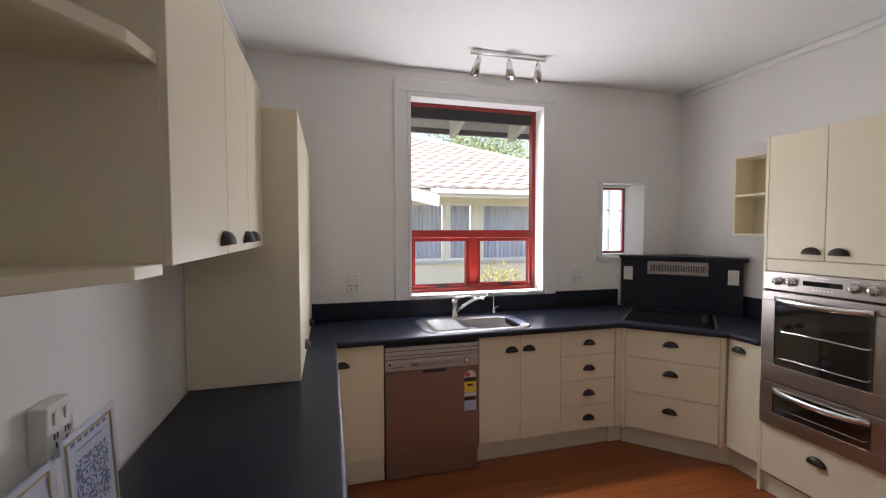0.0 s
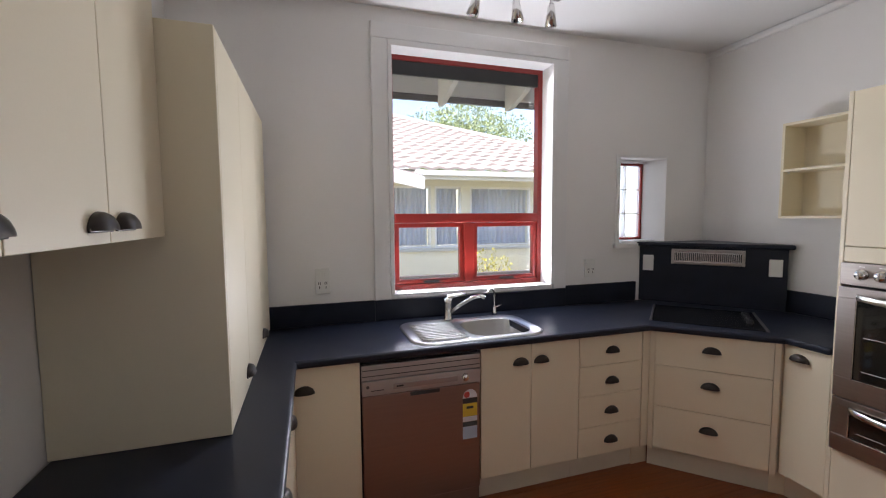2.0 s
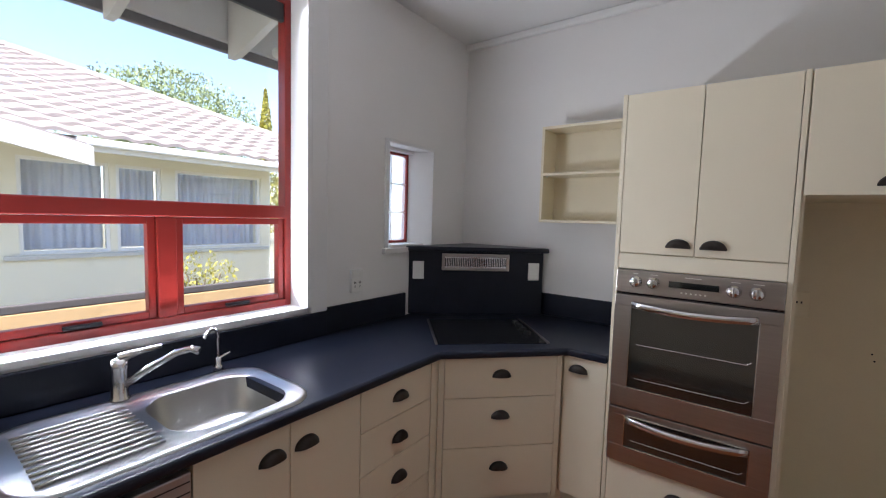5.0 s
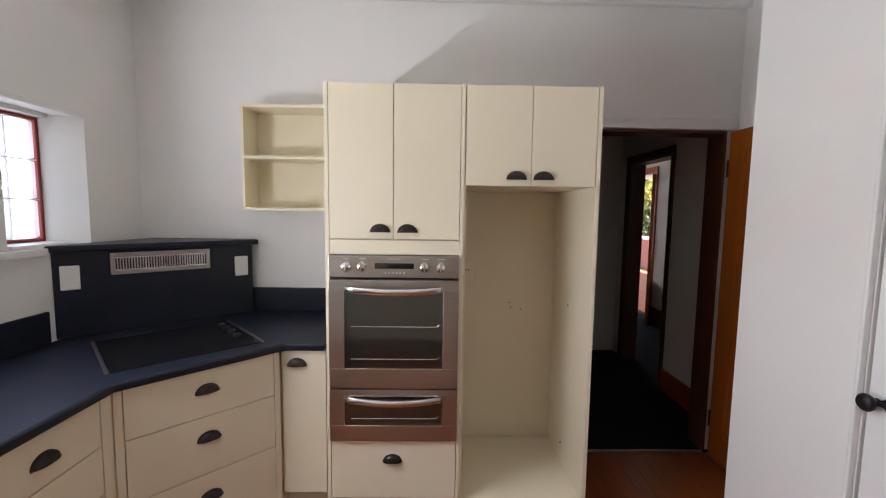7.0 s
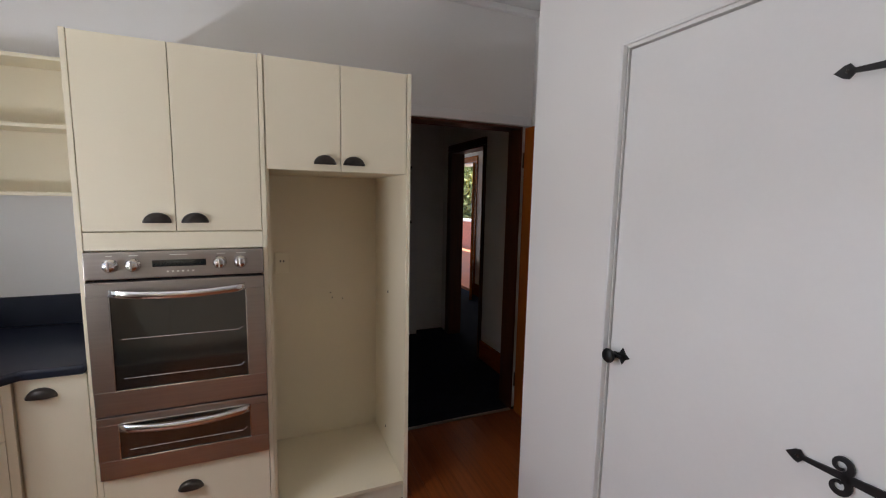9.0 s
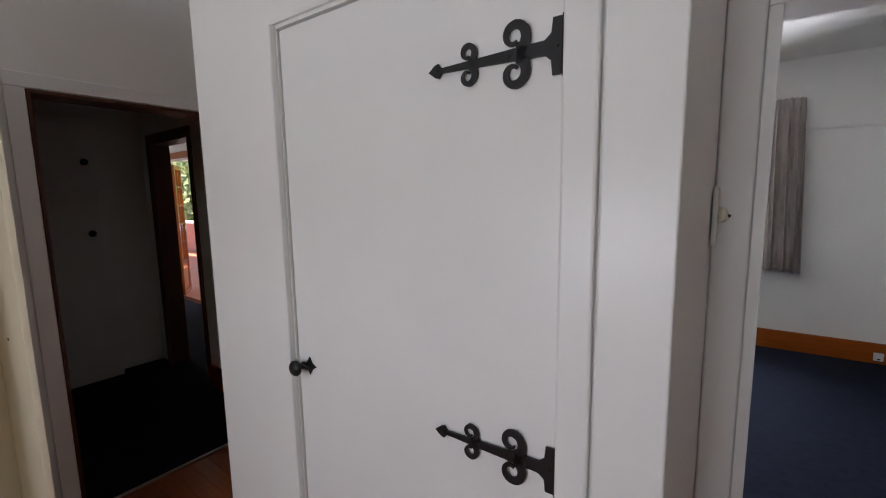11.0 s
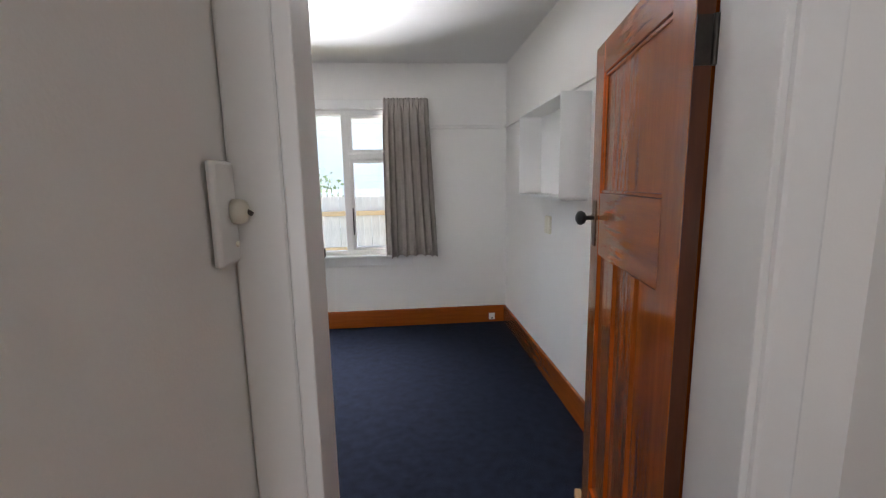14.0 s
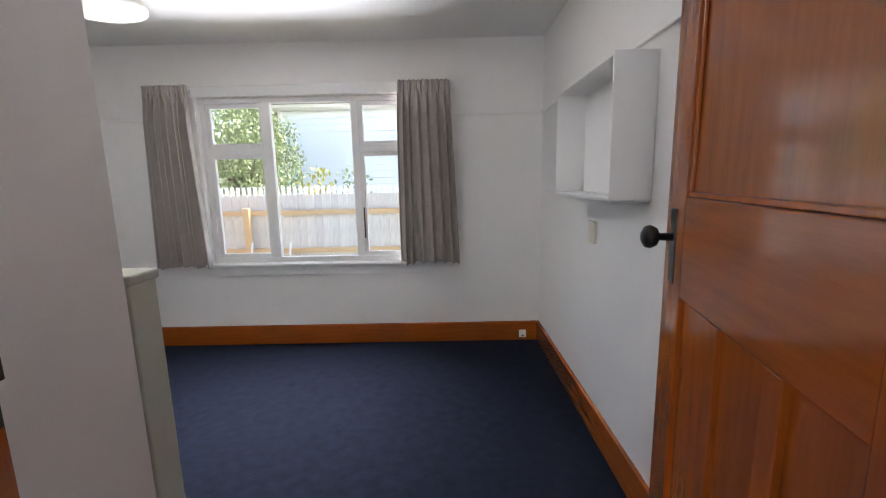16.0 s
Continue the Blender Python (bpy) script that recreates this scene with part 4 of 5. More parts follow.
def oven():
    t = thing("double_oven", pose(2.698, 1.989, 0, 0, 0, -90), "stainless double wall oven with black glass doors", "oven")
    W = 0.60
    part("body", box(0.02, W - 0.02, 0.006, 0.54, 0.43, 1.30), M_SLOT, t)
    p = part("control_panel", box(0.0, W, -0.030, 0.0055, 1.215, 1.318, 0.004), M_STEEL, t, "brushed steel control panel")
    part("display", box(0.212, 0.392, -0.0325, -0.0302, 1.258, 1.284, 0.001), M_OVENG, p)
    for x in (0.082, 0.152, 0.440, 0.515):
        k = part("knob", lathe([(0.026, 0), (0.025, 0.006), (0.021, 0.008), (0.020, 0.022), (0.016, 0.026)], 24), M_CHROME, p, m=pose(x, -0.0303, 1.268, 90), smooth=True)
        part("pointer", box(-0.003, 0.003, -0.018, 0.018, 0.024, 0.029, 0.001), M_STEEL, k)
    for i in range(6):
        part("button", box(0.258 + i * 0.017, 0.265 + i * 0.017, -0.0325, -0.0302, 1.236, 1.242), M_PLAST, p)
    for x, w in ((0.07, 0.02), (0.14, 0.03), (0.27, 0.06), (0.43, 0.03), (0.50, 0.035)):
        part("print", box(x, x + w, -0.0308, -0.0301, 1.302, 1.305), M_PLAST, p)
    for z0, z1, g0, g1, hz in ((0.688, 1.206, 0.785, 1.155, 1.165), (0.428, 0.682, 0.507, 0.650, 0.640)):
        d = part("door", box(0.0, W, -0.032, 0.0055, z0, g0, 0.003), M_STEEL, t, "brushed steel oven door")
        part("door_panel", box(0.0, W, -0.032, 0.0055, g1, z1, 0.003), M_STEEL, d)
        for a, b in ((0.0, 0.07), (W - 0.07, W)):
            part("door_stile", box(a, b, -0.0319, 0.005, g0, g1), M_STEEL, d)
        part("glass", box(0.071, W - 0.071, -0.0285, -0.008, g0 - 0.001, g1 + 0.001), M_OVENG, d, "black oven glass")
        part("trim", ring_frame(W - 0.135, g0 - 0.004, g1 + 0.004, -0.0335, -0.030, 0.005, None, 0.0675), M_CHROME, d)
        n = 16
        bm = bmesh.new()
        prof = []
        for i in range(n + 1):
            u = i / n
            yy = -0.040 - 0.032 * math.sin(math.pi * u) ** 0.6
            zz = hz - 0.010 * math.sin(math.pi * u)
            prof.append([bm.verts.new((0.073 + (W - 0.146) * u, yy + a, zz + b)) for a, b in ((0.006, -0.015), (-0.004, -0.013), (-0.004, 0.013), (0.006, 0.015))])
        for a, b in zip(prof, prof[1:]):
            for k in range(4):
                bm.faces.new((a[k], a[(k + 1) % 4], b[(k + 1) % 4], b[k]))
        bm.faces.new(prof[0])
        bm.faces.new(prof[-1][::-1])
        box(0.073, 0.09, -0.045, -0.031, hz - 0.013, hz + 0.013, 0.002, bm)
        box(W - 0.09, W - 0.073, -0.045, -0.031, hz - 0.013, hz + 0.013, 0.002, bm)
        part("handle", bm, M_CHROME, d, "curved bright steel handle", smooth=True)
        for zz in ((0.83, 0.985) if z0 > 0.6 else (0.54,)):
            part("rack", tube([(0.10, -0.0289, zz), (0.50, -0.0289, zz), (0.515, -0.0289, zz + 0.012)], 0.0015, 6), M_CHROME, d)


tower()
oven()


def fridge_unit():
    t = thing("fridge_cabinet", pose(2.705, 1.3695, 0, 0, 0, -90), "cream fridge recess cabinet, empty, with two upper doors", "cabinet")
    W, D = 0.623, 0.61
    part("side_panel", box(W - 0.020, W, -0.019, D, 0, 2.094, 0.002), M_CREAM, t)
    part("side_panel", box(0.0, 0.012, 0.0, D, 0, 2.09), M_CREAM, t)
    part("back", box(0.0125, W - 0.0205, D - 0.02, D, 0.1, 2.09), M_CARC, t)
    part("floor_panel", box(0.0125, W - 0.0205, -0.012, D - 0.0205, 0.085, 0.105, 0.002), M_CARC, t)
    part("kickboard", box(0.0125, W - 0.0205, 0.002, 0.02, 0, 0.084), M_KICK, t)
    part("shelf", box(0.0125, W - 0.0205, 0.0, D - 0.0205, 1.645, 1.663), M_CARC, t)
    part("top", box(0.0125, W - 0.0205, 0.0, D - 0.0205, 2.072, 2.09), M_CARC, t)
    leaf(t, "door", 0.003, 0.304, 1.643, 2.092, 0.237, 1.677)
    leaf(t, "door", 0.304, W - 0.022, 1.643, 2.092, 0.361, 1.677)
    s = part("socket", box(0.03, 0.105, D - 0.030, D - 0.0202, 1.10, 1.22, 0.003), M_CREAM, t, "cream power socket")
    part("pin_slots", box(0.055, 0.061, D - 0.0312, D - 0.0302, 1.165, 1.175, 0, box(0.072, 0.078, D - 0.0312, D - 0.0302, 1.165, 1.175)), M_SLOT, s)
    for y, z in ((0.30, 1.02), (0.34, 0.21)):
        part("fixing_hole", lathe([(0.006, 0), (0.006, 0.003)], 10), M_BRONZE, t, m=pose(W - 0.0203, y, z, 0, -90, 0))
    for x, z in ((0.33, 0.97), (0.34, 0.94), (0.40, 0.93)):
        part("screw_hole", lathe([(0.004, 0), (0.004, 0.002)], 8), M_SLOT, t, m=pose(x, D - 0.0202, z, 90))


fridge_unit()


def open_shelf():
    t = thing("wall_shelf", pose(3.122, 2.577, 0, 0, 0, -90), "small open cream wall shelf with one middle shelf", "shelf")
    W, D = 0.565, XR - 3.122 - 0.002
    part("back", box(0.0, W, D - 0.008, D, 1.515, 2.095), M_CREAM, t)
    part("side", box(0.0, 0.016, 0, D - 0.0085, 1.515, 2.095, 0.002), M_CREAM, t)
    for z in (1.515, 1.80, 2.079):
        part("shelf", box(0.0165, W, 0, D - 0.0085, z, z + 0.016, 0.002), M_CREAM, t)
    part("peg", lathe([(0.005, 0), (0.005, 0.012)], 8), M_PLAST, t, m=pose(0.035, 0.02, 1.787))


open_shelf()


def upper_left():
    t = thing("wall_cabinet", pose(-0.07, 0.962, 0, 0, 0, 90), "cream wall cabinet with three doors above the bench", "cabinet")
    W, D, z0, z1 = 1.066, 0.28, 1.49, 2.14
    part("body", box(0.018, W, 0.0, D, z0 + 0.003, z1), M_CARC, t)
    part("side_panel", box(0.0, 0.0175, -0.006, D, z0, z1, 0.001), M_CREAM, t)
    leaf(t, "door", 0.0, 0.43, z0, z1, 0.385, z0 + 0.028)
    leaf(t, "door", 0.43, 0.738, z0, z1, 0.690, z0 + 0.028)
    leaf(t, "door", 0.738, W, z0, z1, 0.802, z0 + 0.028)
    s = thing("end_shelf", pose(0, 0, 0), "open cream corner shelves at the end of the wall cabinet", "shelf")
    pts = [(XL + 0.0095, 0.9605), (-0.065, 0.9605), (-0.075, 0.875), (XL + 0.0095, 0.42)]
    for z in (1.475, 1.835, 2.12):
        part("shelf", prism(pts, z, z + 0.022, 0.002), M_CREAM, s)
    part("back", box(XL + 0.001, XL + 0.009, 0.40, 0.9605, 1.475, 2.14), M_CREAM, s)


upper_left()


def tall_unit():
    t = thing("bench_cupboard", pose(0.072, 2.03, 0.9, 0, 0, 90), "tall cream cupboard standing on the bench", "cabinet")
    W, D, H = 1.222, 0.424, 1.17
    part("side_panel", box(0.0, 0.018, -0.019, D, 0.001, H, 0.002), M_CREAM, t)
    part("body", box(0.0185, W, 0.0, D, 0.001, H), M_CARC, t)
    for i, (a, b) in enumerate(((0.0195, 0.40), (0.40, 0.83), (0.83, W))):
        leaf(t, "door", a, b, 0.003, H, (b - 0.05, None, a + 0.05)[i], 0.06)


tall_unit()


def spots():
    t = thing("spotlight_bar", pose(1.155, 2.853, CEIL), "brushed nickel ceiling bar with three small spotlights", "ceiling light")
    part("bar", box(0.0, 0.56, -0.016, 0.016, -0.028, -0.001, 0.004), M_CHROME, t)
    for i, (x, tilt, rz) in enumerate(((0.055, 22, 120), (0.28, 6, 0), (0.50, 18, 60))):
        s = part("stem", tube([(x, 0, -0.026), (x, 0, -0.055)], 0.006, 8), M_CHROME, t)
        part("head", lathe([(0.012, 0.02), (0.020, 0.0), (0.022, -0.02), (0.034, -0.10), (0.030, -0.10), (0.02, -0.05)], 18), M_CHROME, s, "conical nickel lamp head", m=pose(x, 0, -0.07, tilt, 0, rz - 90), smooth=True)


spots()


def socket(name, m, label, w=0.075, h=0.115, depth=0.012, double=True):
    t = thing(name, m, label, "power socket")
    part("plate", box(-w / 2, w / 2, -depth, -0.0005, -h / 2, h / 2, 0.004), M_PLAST, t)
    for dx in ((-0.018, 0.018) if double else (0,)):
        part("rocker", box(dx - 0.008, dx + 0.008, -depth - 0.004, -depth - 0.0003, h * 0.14, h * 0.36, 0.002), M_PLAST, t)
        bm = box(dx - 0.007, dx - 0.003, -depth - 0.001, -depth - 0.0002, -h * 0.12, -h * 0.02)
        box(dx + 0.003, dx + 0.007, -depth - 0.001, -depth - 0.0002, -h * 0.12, -h * 0.02, 0, bm)
        box(dx - 0.002, dx + 0.002, -depth - 0.001, -depth - 0.0002, -h * 0.28, -h * 0.18, 0, bm)
        part("pin_slots", bm, M_SLOT, t)
    return t


socket("power_socket", pose(0.388, YN, 1.165), "white double power socket on the kitchen wall", 0.085, 0.15, 0.03)
socket("power_socket", pose(2.252, YN, 1.163), "white double power socket beside the corner", 0.085, 0.13, 0.02)
socket("power_socket", pose(XL, 1.15, 1.15, 0, 0, 90), "white surface-mounted socket above the bench", 0.085, 0.115, 0.035)


def stand(x, y, rz, label, block):
    t = thing("sign_holder", pose(x, y, 0.9005, -3, 0, rz), label, "sign holder")
    w, h = 0.102, 0.256
    part("acrylic", box(-w, w, -0.003, 0.0, 0.0, h, 0.001), M_ACRYL, t)
    part("card", box(-w + 0.005, w - 0.005, 0.0008, 0.0018, 0.004, h - 0.008), M_PAPER, t)
    part("foot", box(-w, w, 0.002, 0.05, 0.014, 0.017), M_ACRYL, t)
    part("printed_border", ring_frame(2 * w - 0.03, 0.02, h - 0.02, -0.0002, 0.0006, 0.003, None, -w + 0.015), M_GOLD, t)
    if block:
        # a grid of dark squares in an irregular order
        rnd = random.Random(4)
        bm = bmesh.new()
        for i in range(26):
            for j in range(26):
                if rnd.random() < 0.5:
                    x0, z0 = -0.062 + i * 0.0048, 0.062 + j * 0.0048
                    bm.faces.new([bm.verts.new((x0 + a * 0.0048, -0.0003, z0 + b * 0.0048)) for a, b in ((0, 0), (1, 0), (1, 1), (0, 1))])
        part("printed_block", bm, M_INK, t)
        for i in range(6):
            part("printed_bar", box(-0.068 + i * 0.024, -0.054 + i * 0.024, -0.0002, 0.0006, 0.222, 0.229), M_INK, t)
        part("printed_line", box(-0.05, 0.05, -0.0002, 0.0006, 0.206, 0.2085), M_INK, t)
    else:
        for k in (-1, 1):
            bm = bmesh.new()
            pts = [(k * (0.012 + 0.028 * math.sin(math.pi * u / 10)), 0.10 + 0.013 * u) for u in range(11)] + [(k * 0.012, 0.10 + 0.013 * u) for u in range(10, -1, -1)]
            bm.faces.new([bm.verts.new((px, -0.0003, pz)) for px, pz in pts[1:-1]])
            part("printed_leaf", bm, M_GOLD, t)


stand(-0.272, 1.176, 90, "clear stand with a printed notice leaning on the bench", True)
stand(-0.250, 0.912, 90, "clear stand with a gold-printed card leaning on the bench", False)

# ---- pantry door ----
SITE[0] = WING


def strap(parent, z):
    """Black wrought strap hinge with scrolls; x runs from the hinge to the tip."""
    bm = bmesh.new()

    def flat(pts, t=0.006):
        f = bm.faces.new([bm.verts.new((x, 0, zz)) for x, zz in pts])
        r = bmesh.ops.extrude_face_region(bm, geom=[f])
        for v in [g for g in r["geom"] if isinstance(g, bmesh.types.BMVert)]:
            v.co.y = -t
    flat([(0.0, -0.052), (0.018, -0.052), (0.021, -0.025), (0.034, -0.014), (0.075, -0.013), (0.28, -0.005), (0.28, 0.005), (0.075, 0.013), (0.034, 0.014), (0.021, 0.025), (0.018, 0.052), (0.0, 0.052)])
    flat([(0.275, -0.006), (0.283, -0.016), (0.293, -0.013), (0.31, 0.0), (0.293, 0.013), (0.283, 0.016), (0.275, 0.006)])

    def scroll(x0, size, sgn):
        rows = []
        n = 22
        for i in range(n + 1):
            u = i / n
            a = radians(-75 + 385 * u)
            r = size * (1 - 0.62 * u)
            w = size * (0.58 * (1 - u) + 0.21)
            cx, cz = x0 + size * 0.35, size * 1.12
            p = [(cx - math.cos(a) * (r + k) * 0.95, cz + math.sin(a) * (r + k)) for k in (-w / 2, w / 2)]
            rows.append([(bm.verts.new((x, -0.0005, sgn * zz)), bm.verts.new((x, -0.006, sgn * zz))) for x, zz in p])
        for a, b in zip(rows, rows[1:]):
            bm.faces.new((a[0][1], a[1][1], b[1][1], b[0][1]))
            bm.faces.new((a[0][0], a[0][1], b[0][1], b[0][0]))
            bm.faces.new((a[1][0], a[1][1], b[1][1], b[1][0]))
        bm.faces.new((rows[-1][0][0], rows[-1][0][1], rows[-1][1][1], rows[-1][1][0]))
    for sgn in (1, -1):
        scroll(0.088, 0.031, sgn)
        scroll(0.200, 0.021, sgn)
    h = part("strap_hinge", bm, M_BLACK, parent, "black wrought strap hinge with scrolls", m=pose(0, -0.0045, z))
    part("pin", tube([(-0.006, -0.004, -0.055), (-0.006, -0.004, 0.055)], 0.006, 10), M_BRONZE, h)
    for x in (0.009, 0.11, 0.286):
        part("screw", lathe([(0.004, 0), (0.003, 0.002)], 8), M_BRONZE, h, m=pose(x, -0.0062, 0.0, 90))


def pantry_door():
    t = thing("door_1", pose(0.926, 0.143, 0, 0, 0, 180), "white flush pantry door with black strap hinges", "door", kind="structure")
    # local x runs towards world -x, so the leaf lies at negative x
    leafp = part("leaf", box(-0.870, 0.0, 0.0, 0.035, 0.012, 2.040, 0.003), M_TRIM, t)
    return t, leafp


_door, _leaf = pantry_door()
for _z in (1.822, 0.954):
    strap(_leaf, _z)
for _o in [c for c in _leaf.children if c.name.startswith("strap_hinge")]:
    _o.scale.x = -1.0
_k = part("latch", lathe([(0.012, 0), (0.010, 0.02), (0.024, 0.028), (0.026, 0.036), (0.020, 0.044)], 20), M_BLACK, _leaf, "black iron thumb latch", m=pose(-0.845, -0.001, 1.0, 90), smooth=True)
for _a in range(4):
    part("petal", prism([(0, -0.006), (0.012, -0.011), (0.03, 0), (0.012, 0.011), (0, 0.006)], 0, 0.004), M_BLACK, _leaf, m=pose(-0.812, -0.001, 1.005, 90) @ pose(0, 0, 0, 0, 0, 90 * _a))
part("latch_bar", box(-0.845, -0.80, -0.022, -0.014, 0.998, 1.010, 0.002), M_BLACK, _leaf)
_c = bmesh.new()
box(0.7175, 0.847, 0.1495, 0.160, 0, CEIL - 0.05, 0.004, _c)
box(0.853, 0.921, 0.1495, 0.166, 0, 2.054, 0.006, _c)
box(0.853, 1.815, 0.1495, 0.160, 2.055, 2.066, 0.003, _c)
box(1.803, 1.815, 0.1495, 0.172, 0, 2.054, 0.004, _c)
structure("trim_pantry", _c, M_TRIM, "white painted trim round the pantry door", "architrave")
structure("pantry_inside", box(0.922, 1.80, 0.02, 0.09, 0, 2.04), M_WALL, "plain board behind the pantry door", "wall")

# ---- passage and bedroom doorway ----
structure("wall_passage", prism([(0.7175, 0.149), (0.690, -0.4515), (0.7190, -0.4515), (0.7192, 0.149)], 0, CEIL - 0.001), M_WALL, "white passage wall beside the pantry", "wall")
_c = bmesh.new()
box(0.600, 0.689, -0.4515, -0.438, 0, 2.044, 0.006, _c)
box(-0.36, -0.263, -0.4515, -0.425, 0, 2.044, 0.012, _c)
box(-0.36, 0.689, -0.4515, -0.425, 2.045, 2.12, 0.012, _c)
structure("trim_bedroom_door", _c, M_TRIM, "white architrave round the bedroom doorway", "architrave")
_c = bmesh.new()
box(0.570, 0.5995, -0.575, -0.432, 0, 2.004, 0.003, _c)
box(-0.2625, -0.244, -0.594, -0.432, 0, 2.004, 0.003, _c)
box(-0.2625, 0.5995, -0.594, -0.432, 2.005, 2.0305, 0.003, _c)
structure("trim_jamb", _c, M_TRIM, "white door lining of the bedroom doorway", "door lining")
_c = bmesh.new()
box(0.5855, 0.5995, -0.640, -0.5755, 0.006, 2.03, 0.001, _c)
box(-0.2625, -0.250, -0.640, -0.5945, 0.006, 2.004, 0.001, _c)
_s = structure("trim_rebate", _c, M_RIMU, "varnished rebate of the bedroom door lining", "door rebate")
_k = thing("strike_plate", pose(0, 0, 0), "dark bronze strike plate on the door lining", "strike plate")
part("plate", box(0.5835, 0.5853, -0.638, -0.606, 1.325, 1.435, 0.0005), M_BRONZE, _k)
part("lip", box(0.5805, 0.5833, -0.643, -0.598, 1.365, 1.385, 0.001), M_BRONZE, _k)
part("latch_hole", box(0.5828, 0.5834, -0.630, -0.612, 1.34, 1.362), M_SLOT, _k)
structure("threshold", box(-0.2, 0.56, -0.552, -0.540, 0.0, 0.010, 0.002), M_RIMUD, "dark carpet edge strip in the doorway", "threshold")

_p = thing("light_switch", pose(0.690, -0.409, 1.48, 0, 0, -90), "old white switch plate with a round bakelite dolly", "light switch")
part("plate", box(-0.046, 0.028, -0.014, -0.0005, -0.082, 0.078, 0.006), M_TRIM, _p)
part("dolly", lathe([(0.020, 0), (0.020, 0.010), (0.017, 0.018), (0.008, 0.022)], 22), M_CREAMP, _p, "cream round bakelite switch", m=pose(0.012, -0.014, 0.0, 90), smooth=True)
part("toggle", tube([(0.012, -0.034, 0.0), (0.012, -0.042, -0.005)], 0.004, 8), M_BRONZE, _p)
part("screw", lathe([(0.005, 0), (0.004, 0.003)], 8), M_CREAMP, _p, m=pose(0.012, -0.0143, -0.052, 90))


def panel_door(name, m, W, H, label, flip=False):
    """A varnished door: one tall panel above three narrow ones. Hinge at x=0, thickness along y."""
    t = thing(name, m, label, "door", kind="structure")
    T = 0.04
    st = 0.115
    z1, z2 = 1.235, 1.47
    part("stile", box(0.0, st, 0, T, 0.012, H, 0.003), M_RIMU, t)
    part("stile", box(W - st, W, 0, T, 0.012, H, 0.003), M_RIMU, t)
    for a, b in ((0.012, 0.23), (z1, z2), (H - 0.115, H)):
        part("rail", box(st, W - st, 0.0005, T - 0.0005, a, b, 0.003), M_RIMUX, t)
    part("panel", box(st, W - st, 0.014, T - 0.014, z2, H - 0.115), M_RIMU, t)
    iw = W - 2 * st
    mw = 0.05
    pw = (iw - 2 * mw) / 3
    for i in range(3):
        a = st + i * (pw + mw)
        part("panel", box(a, a + pw, 0.014, T - 0.014, 0.23, z1), M_RIMU, t)
        if i < 2:
            part("muntin", box(a + pw, a + pw + mw, 0.0005, T - 0.0005, 0.23, z1, 0.003), M_RIMU, t)
    bm = bmesh.new()
    for y0, y1 in ((0.006, 0.0138), (T - 0.0138, T - 0.006)):
        box(st, W - st, y0, y1, z2, z2 + 0.012, 0.003, bm)
        box(st, W - st, y0, y1, H - 0.127, H - 0.115, 0.003, bm)
        box(st, st + 0.012, y0, y1, z2 + 0.012, H - 0.127, 0.003, bm)
        box(W - st - 0.012, W - st, y0, y1, z2 + 0.012, H - 0.127, 0.003, bm)
    part("moulding", bm, M_RIMU, t)
    for s, y in ((-1, 0.0), (1, T)):
        pl = part("lock_plate", box(W - 0.075, W - 0.035, min(y, y + s * 0.003), max(y, y + s * 0.003), 1.26, 1.44, 0.001), M_BRONZE, t, "dark bronze lock plate")
        part("knob", lathe([(0.010, 0), (0.009, 0.030), (0.022, 0.036), (0.029, 0.050), (0.026, 0.062), (0.012, 0.070)], 22), M_BLACK, pl, "black oval door knob", m=pose(W - 0.055, y + s * 0.003, 1.372, 90 if s < 0 else -90), smooth=True)
    part("lock_edge", box(W - 0.0015, W + 0.0012, 0.008, T - 0.008, 1.27, 1.42), M_BRONZE, t)
    # dark strip paints the jamb's shade onto the hinge edge
    part("hinge_edge_shade", box(-0.0022, -0.0002, 0.002, T - 0.002, 0.014, H - 0.002), M_RIMUD, t, "hinge edge darkened for the shade beside the jamb")
    for z in (0.25, 1.80):
        part("hinge_leaf", box(-0.0042, -0.0024, 0.004, T - 0.002, z - 0.05, z + 0.05, 0.0005), M_BRONZE, t)
        part("hinge", tube([(-0.004, T if flip else 0.0, z - 0.05), (-0.004, T if flip else 0.0, z + 0.05)], 0.007, 10), M_BRONZE, t)
    return t


_ang = math.degrees(math.atan2(-1.384 + 0.606, -0.346 + 0.200))
panel_door("door_2", pose(-0.200, -0.606, 0, 0, 0, _ang) @ pose(0, -0.042, 0), 0.790, 2.015, "varnished timber bedroom door standing open")
SITE[0] = HOUSE
panel_door("door_3", pose(3.255, -0.24, 0, 0, 0, 180), 0.70, 2.015, "varnished timber hall door standing open against the wall")
_c = bmesh.new()
box(XR - 0.018, XR - 0.001, 0.572, 0.64, 0, 2.0345, 0.004, _c)
box(XR - 0.018, XR - 0.001, -0.32, 0.64, 2.035, 2.10, 0.004, _c)
structure("trim_hall_door", _c, M_TRIM, "white architrave round the hall doorway", "architrave")
_c = bmesh.new()
box(XR - 0.02, XR + 0.14, 0.556, 0.5705, 0, 2.015, 0.002, _c)
box(XR - 0.02, XR + 0.14, -0.2505, -0.236, 0, 2.015, 0.002, _c)
box(XR - 0.02, XR + 0.14, -0.2505, 0.5705, 2.0155, 2.0305, 0.002, _c)
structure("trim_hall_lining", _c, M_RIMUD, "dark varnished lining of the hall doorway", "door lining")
structure("threshold_hall", box(3.29, 3.31, -0.235, 0.555, 0.0, 0.012, 0.003), M_STEEL, "metal carpet strip in the hall doorway", "threshold")

